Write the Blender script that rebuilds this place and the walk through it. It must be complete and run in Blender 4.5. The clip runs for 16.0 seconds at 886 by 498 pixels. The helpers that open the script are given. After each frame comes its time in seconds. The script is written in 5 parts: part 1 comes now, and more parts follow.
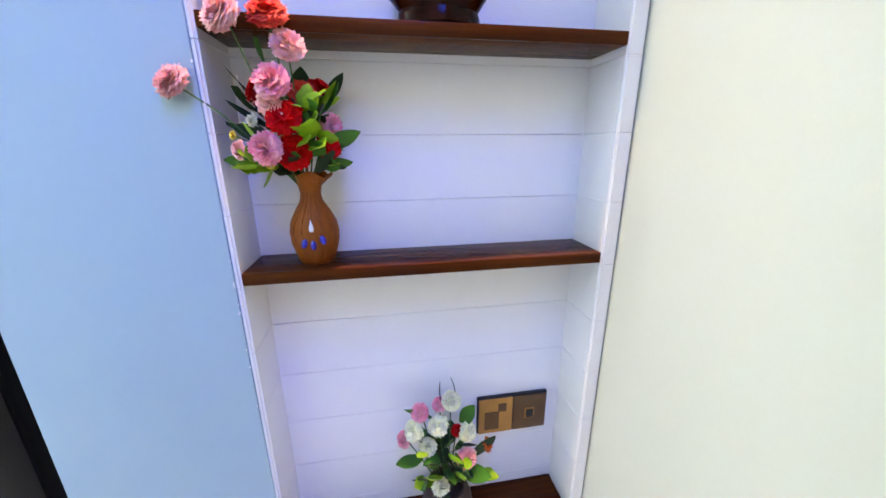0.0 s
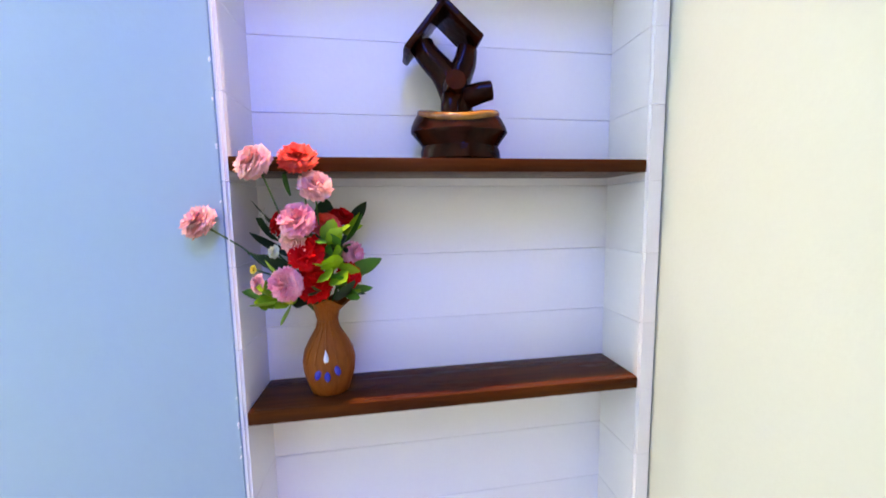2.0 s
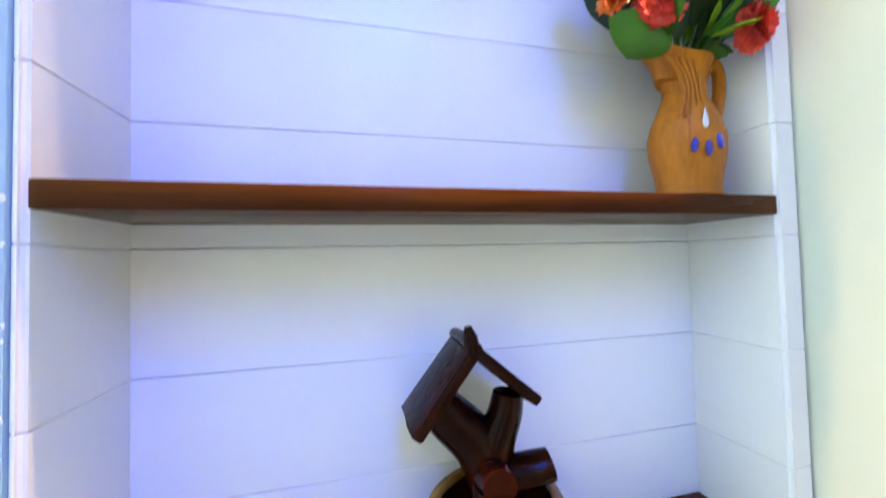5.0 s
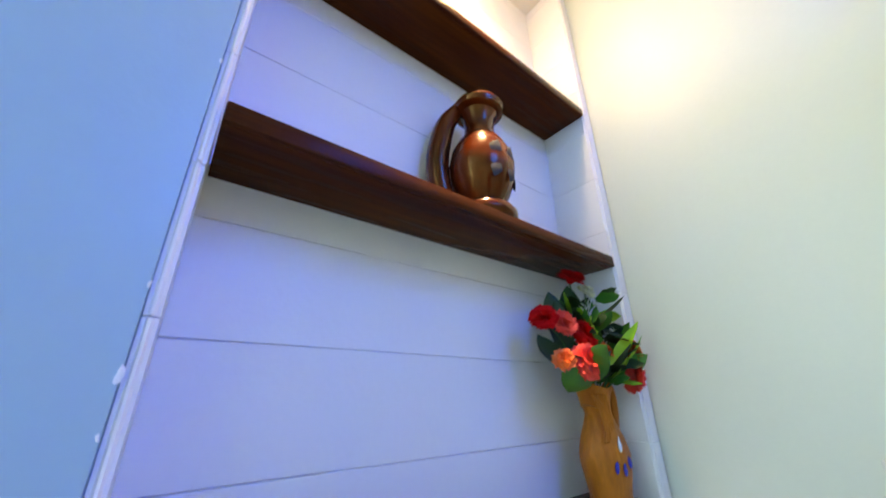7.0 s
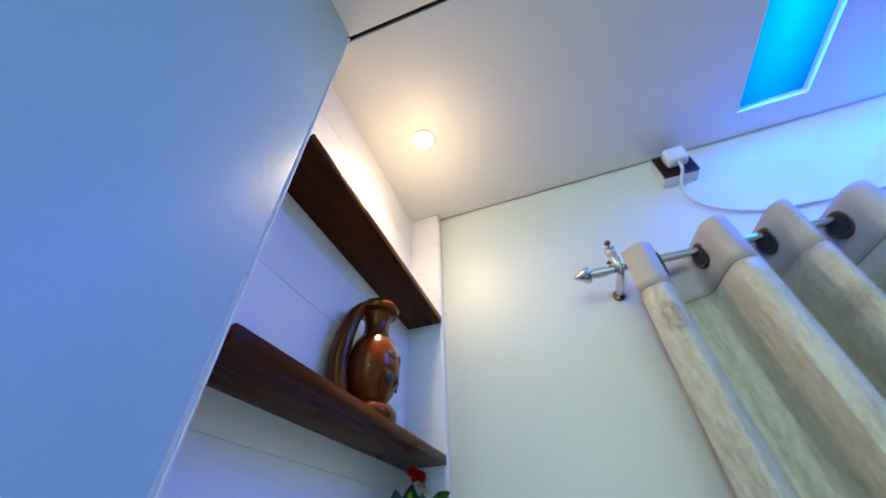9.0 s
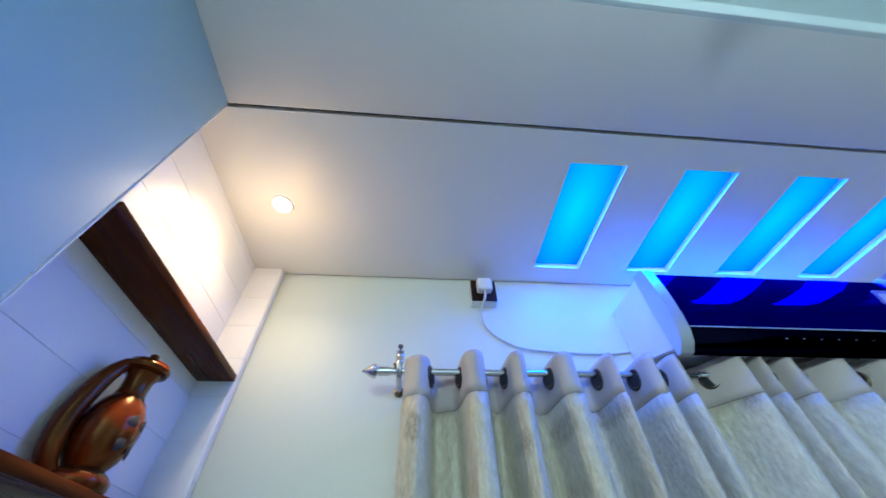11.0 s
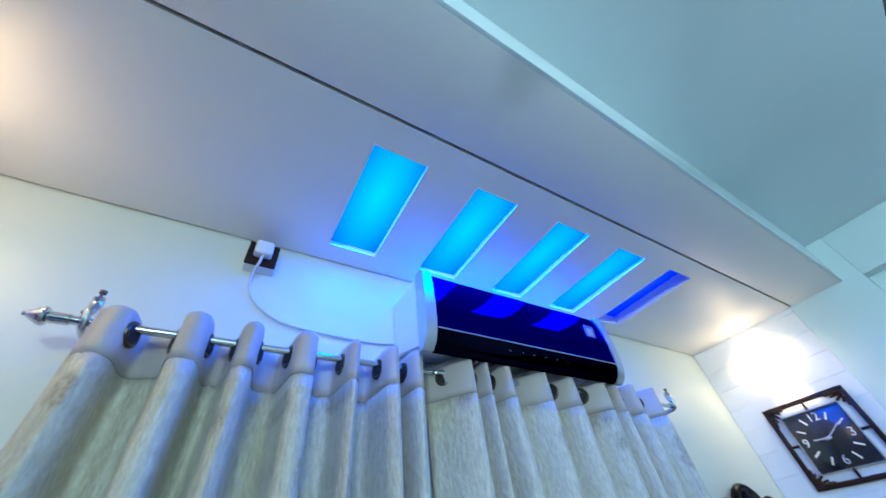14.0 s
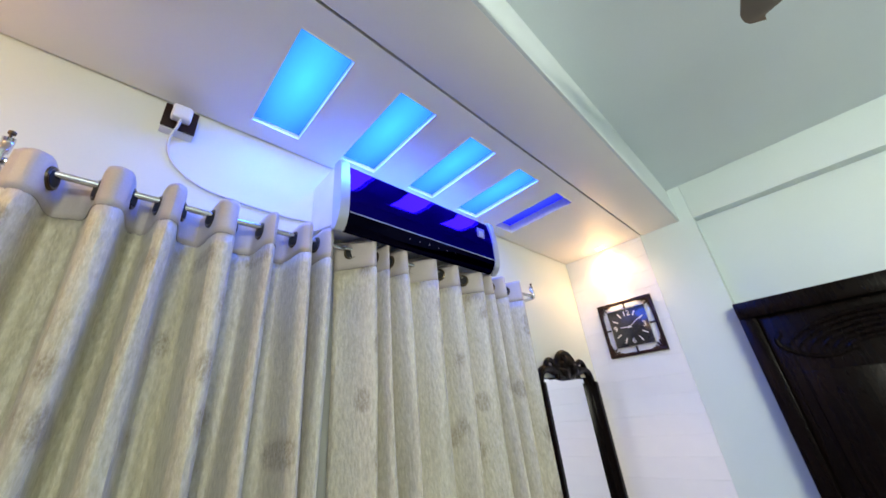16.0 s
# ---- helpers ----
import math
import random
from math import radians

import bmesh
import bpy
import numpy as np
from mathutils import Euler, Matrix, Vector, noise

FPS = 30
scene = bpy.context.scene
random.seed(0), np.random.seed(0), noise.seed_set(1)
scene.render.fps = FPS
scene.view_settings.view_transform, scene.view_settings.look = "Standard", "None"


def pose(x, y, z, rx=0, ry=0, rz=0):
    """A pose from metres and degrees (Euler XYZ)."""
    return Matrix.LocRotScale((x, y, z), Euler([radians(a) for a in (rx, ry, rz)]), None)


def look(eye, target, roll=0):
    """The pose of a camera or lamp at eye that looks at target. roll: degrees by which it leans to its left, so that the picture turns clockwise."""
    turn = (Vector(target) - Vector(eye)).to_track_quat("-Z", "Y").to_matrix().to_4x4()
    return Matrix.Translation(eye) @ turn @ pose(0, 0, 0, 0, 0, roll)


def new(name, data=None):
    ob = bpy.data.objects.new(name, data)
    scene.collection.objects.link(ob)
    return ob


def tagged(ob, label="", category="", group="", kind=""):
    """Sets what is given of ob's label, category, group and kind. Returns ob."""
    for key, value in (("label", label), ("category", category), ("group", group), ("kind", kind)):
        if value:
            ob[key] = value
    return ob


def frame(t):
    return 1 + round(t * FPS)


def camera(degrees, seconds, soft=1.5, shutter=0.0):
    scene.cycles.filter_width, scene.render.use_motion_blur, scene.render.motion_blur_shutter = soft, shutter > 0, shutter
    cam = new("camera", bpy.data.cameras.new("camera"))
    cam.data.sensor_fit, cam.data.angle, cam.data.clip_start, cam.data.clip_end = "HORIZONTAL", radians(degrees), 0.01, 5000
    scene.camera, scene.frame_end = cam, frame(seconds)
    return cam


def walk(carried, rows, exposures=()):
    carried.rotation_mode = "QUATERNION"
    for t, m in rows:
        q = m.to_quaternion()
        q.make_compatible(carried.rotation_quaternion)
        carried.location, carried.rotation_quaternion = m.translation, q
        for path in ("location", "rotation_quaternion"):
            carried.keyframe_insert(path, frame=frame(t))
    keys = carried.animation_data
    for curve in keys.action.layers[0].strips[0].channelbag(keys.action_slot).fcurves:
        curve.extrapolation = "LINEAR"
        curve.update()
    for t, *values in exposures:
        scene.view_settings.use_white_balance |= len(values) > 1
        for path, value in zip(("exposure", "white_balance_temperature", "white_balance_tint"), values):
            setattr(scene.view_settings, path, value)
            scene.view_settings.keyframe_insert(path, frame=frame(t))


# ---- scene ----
cam = camera(103.2, 16.0, shutter=0.4)
PATH = [
    (0, (-0.361, -0.516, 1.127), (-0.041, 1.374, 0.557), -0.4),
    (0.5, (-0.363, -0.512, 1.139), (-0.088, 1.41, 0.658), -0.4),
    (1, (-0.369, -0.502, 1.16), (-0.095, 1.443, 0.78), -0.7),
    (1.5, (-0.369, -0.491, 1.182), (-0.083, 1.465, 0.879), -1.0),
    (2, (-0.376, -0.472, 1.208), (-0.078, 1.495, 1.003), -0.9),
    (2.5, (-0.38, -0.399, 1.231), (-0.063, 1.573, 1.132), -1.5),
    (3, (-0.392, -0.305, 1.229), (-0.116, 1.675, 1.232), -2.8),
    (3.5, (-0.393, -0.241, 1.253), (-0.071, 1.731, 1.342), -2.8),
    (4, (-0.388, -0.222, 1.357), (0.022, 1.735, 1.392), -2.4),
    (4.5, (-0.384, -0.226, 1.469), (0.066, 1.722, 1.457), -2.0),
    (5, (-0.383, -0.249, 1.56), (0.072, 1.697, 1.62), -1.4),
    (5.2, (-0.379, -0.255, 1.585), (0.092, 1.682, 1.694), -1.3),
    (7.3, (-0.604, -0.264, 1.757), (0.647, 1.039, 2.614), -1.5),
    (7.5, (-0.631, -0.265, 1.76), (0.699, 0.924, 2.666), -2.1),
    (8, (-0.72, -0.253, 1.765), (0.728, 0.619, 2.834), -2.6),
    (8.5, (-0.743, -0.25, 1.781), (0.691, 0.416, 3.006), -3.6),
    (9, (-0.768, -0.259, 1.791), (0.646, 0.194, 3.131), -2.6),
    (9.5, (-0.792, -0.287, 1.795), (0.615, 0.033, 3.179), -0.2),
    (10, (-0.836, -0.356, 1.804), (0.541, -0.121, 3.236), 0.9),
    (10.2, (-0.863, -0.392, 1.803), (0.511, -0.228, 3.247), 0.4),
    (12.5, (-0.982, -0.551, 1.81), (0.324, -1.099, 3.222), -5.3),
    (13, (-1.005, -0.618, 1.847), (0.312, -1.25, 3.214), -6.2),
    (13.5, (-0.962, -0.687, 1.83), (0.27, -1.394, 3.238), -6.3),
    (14, (-0.947, -0.728, 1.799), (0.237, -1.565, 3.177), -8.3),
    (14.5, (-0.98, -0.752, 1.789), (0.25, -1.688, 3.058), -6.6),
    (15, (-1.038, -0.748, 1.751), (0.265, -1.721, 2.916), -6.7),
    (15.5, (-1.088, -0.734, 1.713), (0.202, -1.883, 2.722), -6.3),
    (16, (-1.123, -0.695, 1.676), (0.144, -1.978, 2.541), -5.8),
]
EXPOSURES = [(0, 1.78, 7500, 22), (2.5, 1.82, 8000, 22), (3.5, 1.99, 8000, 18), (4.5, 2.06, 8200, 12), (5, 1.86, 7800, 9), (7.5, 0.82, 6700, 7), (8.5, 0.52, 6100, 6), (10, 0.36, 5800, 5), (12.5, 0.32, 5600, 5), (14, 0.40, 5300, 3), (14.5, 0.48, 5700, 4), (15.3, 0.6, 7200, 12), (16, 0.65, 8000, 19)]
SPOT_W, BEAM_W, GLOW_W, BLUE_W, TUBE_W, PANEL = 16.0, 75.0, 1.0, 4.0, 45.0, 1.0
walk(cam, [(t, look(eye, target, roll)) for t, eye, target, roll in PATH], EXPOSURES)

# ---- world and light ----
world = bpy.data.worlds.new("world")
world.use_nodes = True
world.node_tree.nodes["Background"].inputs[0].default_value = (0.02, 0.025, 0.03, 1)
world.node_tree.nodes["Background"].inputs[1].default_value = 0.3
scene.world = world


def lamp(name, kind, energy, colour, m, **values):
    data = bpy.data.lights.new(name, kind)
    data.energy, data.color = energy, colour
    if kind == "SPOT":
        data.spot_size, data.spot_blend, data.shadow_soft_size = values["cone"], values["blend"], values["radius"]
    if kind == "POINT":
        data.shadow_soft_size = values["radius"]
    if kind == "AREA":
        data.shape, data.size, data.size_y = "RECTANGLE", values["size"], values["size_y"]
    ob = new(name, data)
    ob.matrix_world = m
    return ob


WARM = (1.0, 0.71, 0.40)
BLUE = (0.01, 0.10, 1.0)
CEIL = 2.68          # false ceiling over the curtain wall
HIGH = 2.915         # ceiling of the room proper
FAR = -3.225         # wall with the clock
SLOTS = [(-0.885, -1.057), (-1.226, -1.394), (-1.571, -1.738), (-1.902, -2.070), (-2.233, -2.400)]
SLOT_X = (-0.476, -0.053)

for y, beam, wide, glow in ((-0.06, 0.8, 0.28, 1.0), (-3.165, 1.0, 0.5, 0.8)):
    lamp("downlight_beam", "SPOT", BEAM_W * beam, WARM, pose(-0.28, y, CEIL - 0.012), cone=radians(36), blend=1.0, radius=0.012)
    lamp("downlight_lamp", "SPOT", SPOT_W * wide, WARM, pose(-0.28, y, CEIL - 0.012), cone=radians(136), blend=0.8, radius=0.022)
    # added lamp in mid-air, stands in for warm scatter on the ceiling
    lamp("added_scatter_glow", "POINT", GLOW_W * glow, (1.0, 0.64, 0.30), pose(-0.28, y, CEIL - 0.17), radius=0.02)
for a, b in SLOTS[:4]:
    lamp("blue_strip_lamp", "AREA", BLUE_W, BLUE, pose((SLOT_X[0] + SLOT_X[1]) / 2, (a + b) / 2, CEIL + 0.012), size=0.40, size_y=0.14)
# unseen room light, added as an assumed tube on the wall beyond the door
lamp("assumed_room_lamp", "AREA", TUBE_W, (0.84, 1.0, 0.98), look((-2.8, 0.07, 2.40), (-2.6, -2.2, 2.3)), size=1.0, size_y=0.08)


# ---- materials ----
def material(name, colour, rough=0.5, metal=0.0, second=None, scale=4.0, stretch=(1, 1, 1), fine=0.0, fine_scale=60.0,
             bump=0.0, coat=0.0, emit=0.0, emit_colour=None, mix=0.5, per_object=0.0, sheen=0.0, rough_var=0.0, sharp=False, spec=0.5, island=0.0):
    m = bpy.data.materials.new(name)
    m.use_nodes = True
    nodes, links = m.node_tree.nodes, m.node_tree.links
    b = nodes["Principled BSDF"]
    b.inputs["Roughness"].default_value, b.inputs["Metallic"].default_value = rough, metal
    b.inputs["Coat Weight"].default_value, b.inputs["Coat Roughness"].default_value = coat, 0.08
    b.inputs["Sheen Weight"].default_value = sheen
    b.inputs["Specular IOR Level"].default_value = spec
    second = second or tuple(c * 0.86 for c in colour)
    coord = nodes.new("ShaderNodeTexCoord")
    mapping = nodes.new("ShaderNodeMapping")
    mapping.inputs["Scale"].default_value = stretch
    links.new(coord.outputs["Object"], mapping.inputs["Vector"])
    big = nodes.new("ShaderNodeTexNoise")
    big.inputs["Scale"].default_value, big.inputs["Detail"].default_value = scale, 5
    links.new(mapping.outputs["Vector"], big.inputs["Vector"])
    small = nodes.new("ShaderNodeTexNoise")
    small.inputs["Scale"].default_value, small.inputs["Detail"].default_value = fine_scale, 4
    links.new(mapping.outputs["Vector"], small.inputs["Vector"])
    ramp = nodes.new("ShaderNodeMapRange")
    lo, hi = (0.46, 0.54) if sharp else (0.3, 0.7)
    ramp.inputs["From Min"].default_value, ramp.inputs["From Max"].default_value = lo, hi
    ramp.inputs["To Max"].default_value = 2 * mix if mix < 0.5 else 1.0
    links.new(big.outputs["Fac"], ramp.inputs["Value"])
    blend = nodes.new("ShaderNodeMix")
    blend.data_type = "RGBA"
    blend.inputs["A"].default_value, blend.inputs["B"].default_value = (*colour, 1), (*second, 1)
    links.new(ramp.outputs["Result"], blend.inputs["Factor"])
    out = blend.outputs["Result"]
    value = nodes.new("ShaderNodeMath")
    value.operation = "MULTIPLY_ADD"
    value.inputs[1].default_value, value.inputs[2].default_value = fine * 2, 1 - fine
    links.new(small.outputs["Fac"], value.inputs[0])
    level = value.outputs[0]
    if per_object or island:
        info = nodes.new("ShaderNodeNewGeometry" if island else "ShaderNodeObjectInfo")
        pick, per_object = ("Random Per Island", island) if island else ("Random", per_object)
        more = nodes.new("ShaderNodeMath")
        more.operation = "MULTIPLY_ADD"
        more.inputs[1].default_value, more.inputs[2].default_value = per_object, 1 - per_object / 2
        links.new(info.outputs[pick], more.inputs[0])
        both = nodes.new("ShaderNodeMath")
        both.operation = "MULTIPLY"
        links.new(level, both.inputs[0]), links.new(more.outputs[0], both.inputs[1])
        level = both.outputs[0]
    hsv = nodes.new("ShaderNodeHueSaturation")
    links.new(out, hsv.inputs["Color"]), links.new(level, hsv.inputs["Value"])
    links.new(hsv.outputs["Color"], b.inputs["Base Color"])
    if rough_var:
        wear = nodes.new("ShaderNodeMapRange")
        wear.inputs["To Min"].default_value, wear.inputs["To Max"].default_value = max(0.02, rough - rough_var), rough + rough_var
        links.new(big.outputs["Fac"], wear.inputs["Value"]), links.new(wear.outputs["Result"], b.inputs["Roughness"])
    if bump:
        bumps = nodes.new("ShaderNodeBump")
        bumps.inputs["Strength"].default_value, bumps.inputs["Distance"].default_value = bump, 0.004
        links.new(small.outputs["Fac"], bumps.inputs["Height"]), links.new(bumps.outputs["Normal"], b.inputs["Normal"])
    if emit:
        b.inputs["Emission Color"].default_value = (*(emit_colour or colour), 1)
        b.inputs["Emission Strength"].default_value = emit
    return m


def brocade():
    """Cream curtain cloth: vertical slub, with scattered oval leaf motifs woven in tan and silver."""
    m = material("brocade_cloth", (0.55, 0.50, 0.37), 0.42, second=(0.47, 0.43, 0.30), scale=9, stretch=(1, 1, 0.4), fine=0.35,
                 fine_scale=110, bump=0.9, sheen=0.2)
    nodes, links = m.node_tree.nodes, m.node_tree.links
    b = nodes["Principled BSDF"]
    base = b.inputs["Base Color"].links[0].from_socket
    coord = nodes.new("ShaderNodeTexCoord")
    mapping = nodes.new("ShaderNodeMapping")
    mapping.inputs["Rotation"].default_value = (radians(24), 0, 0)
    mapping.inputs["Scale"].default_value = (0.0, 14.0, 7.0)
    links.new(coord.outputs["Object"], mapping.inputs["Vector"])
    cells = nodes.new("ShaderNodeTexVoronoi")
    cells.inputs["Scale"].default_value, cells.inputs["Randomness"].default_value = 1.0, 0.9
    links.new(mapping.outputs["Vector"], cells.inputs["Vector"])
    spot = nodes.new("ShaderNodeMapRange")
    spot.inputs["From Min"].default_value, spot.inputs["From Max"].default_value, spot.inputs["To Max"].default_value = 0.31, 0.21, 1.15
    links.new(cells.outputs["Distance"], spot.inputs["Value"])
    vein = nodes.new("ShaderNodeTexNoise")
    vein.inputs["Scale"].default_value = 150
    links.new(coord.outputs["Object"], vein.inputs["Vector"])
    both = nodes.new("ShaderNodeMath")
    both.operation = "MULTIPLY"
    links.new(spot.outputs["Result"], both.inputs[0]), links.new(vein.outputs["Fac"], both.inputs[1])
    tint = nodes.new("ShaderNodeMix")
    tint.data_type = "RGBA"
    tint.inputs["B"].default_value = (0.22, 0.165, 0.10, 1)
    links.new(base, tint.inputs["A"]), links.new(both.outputs[0], tint.inputs["Factor"])
    stretch = nodes.new("ShaderNodeMapping")
    stretch.inputs["Scale"].default_value = (140, 140, 50)
    links.new(coord.outputs["Object"], stretch.inputs["Vector"])
    thread = nodes.new("ShaderNodeTexNoise")
    thread.inputs["Scale"].default_value, thread.inputs["Detail"].default_value, thread.inputs["Roughness"].default_value = 1.0, 6, 0.7
    links.new(stretch.outputs["Vector"], thread.inputs["Vector"])
    gate = nodes.new("ShaderNodeMapRange")
    gate.inputs["From Min"].default_value, gate.inputs["From Max"].default_value, gate.inputs["To Max"].default_value = 0.44, 0.68, 0.40
    links.new(thread.outputs["Fac"], gate.inputs["Value"])
    silver = nodes.new("ShaderNodeMix")
    silver.data_type = "RGBA"
    silver.inputs["B"].default_value = (0.80, 0.77, 0.69, 1)
    links.new(tint.outputs["Result"], silver.inputs["A"]), links.new(gate.outputs["Result"], silver.inputs["Factor"])
    links.new(silver.outputs["Result"], b.inputs["Base Color"])
    return m


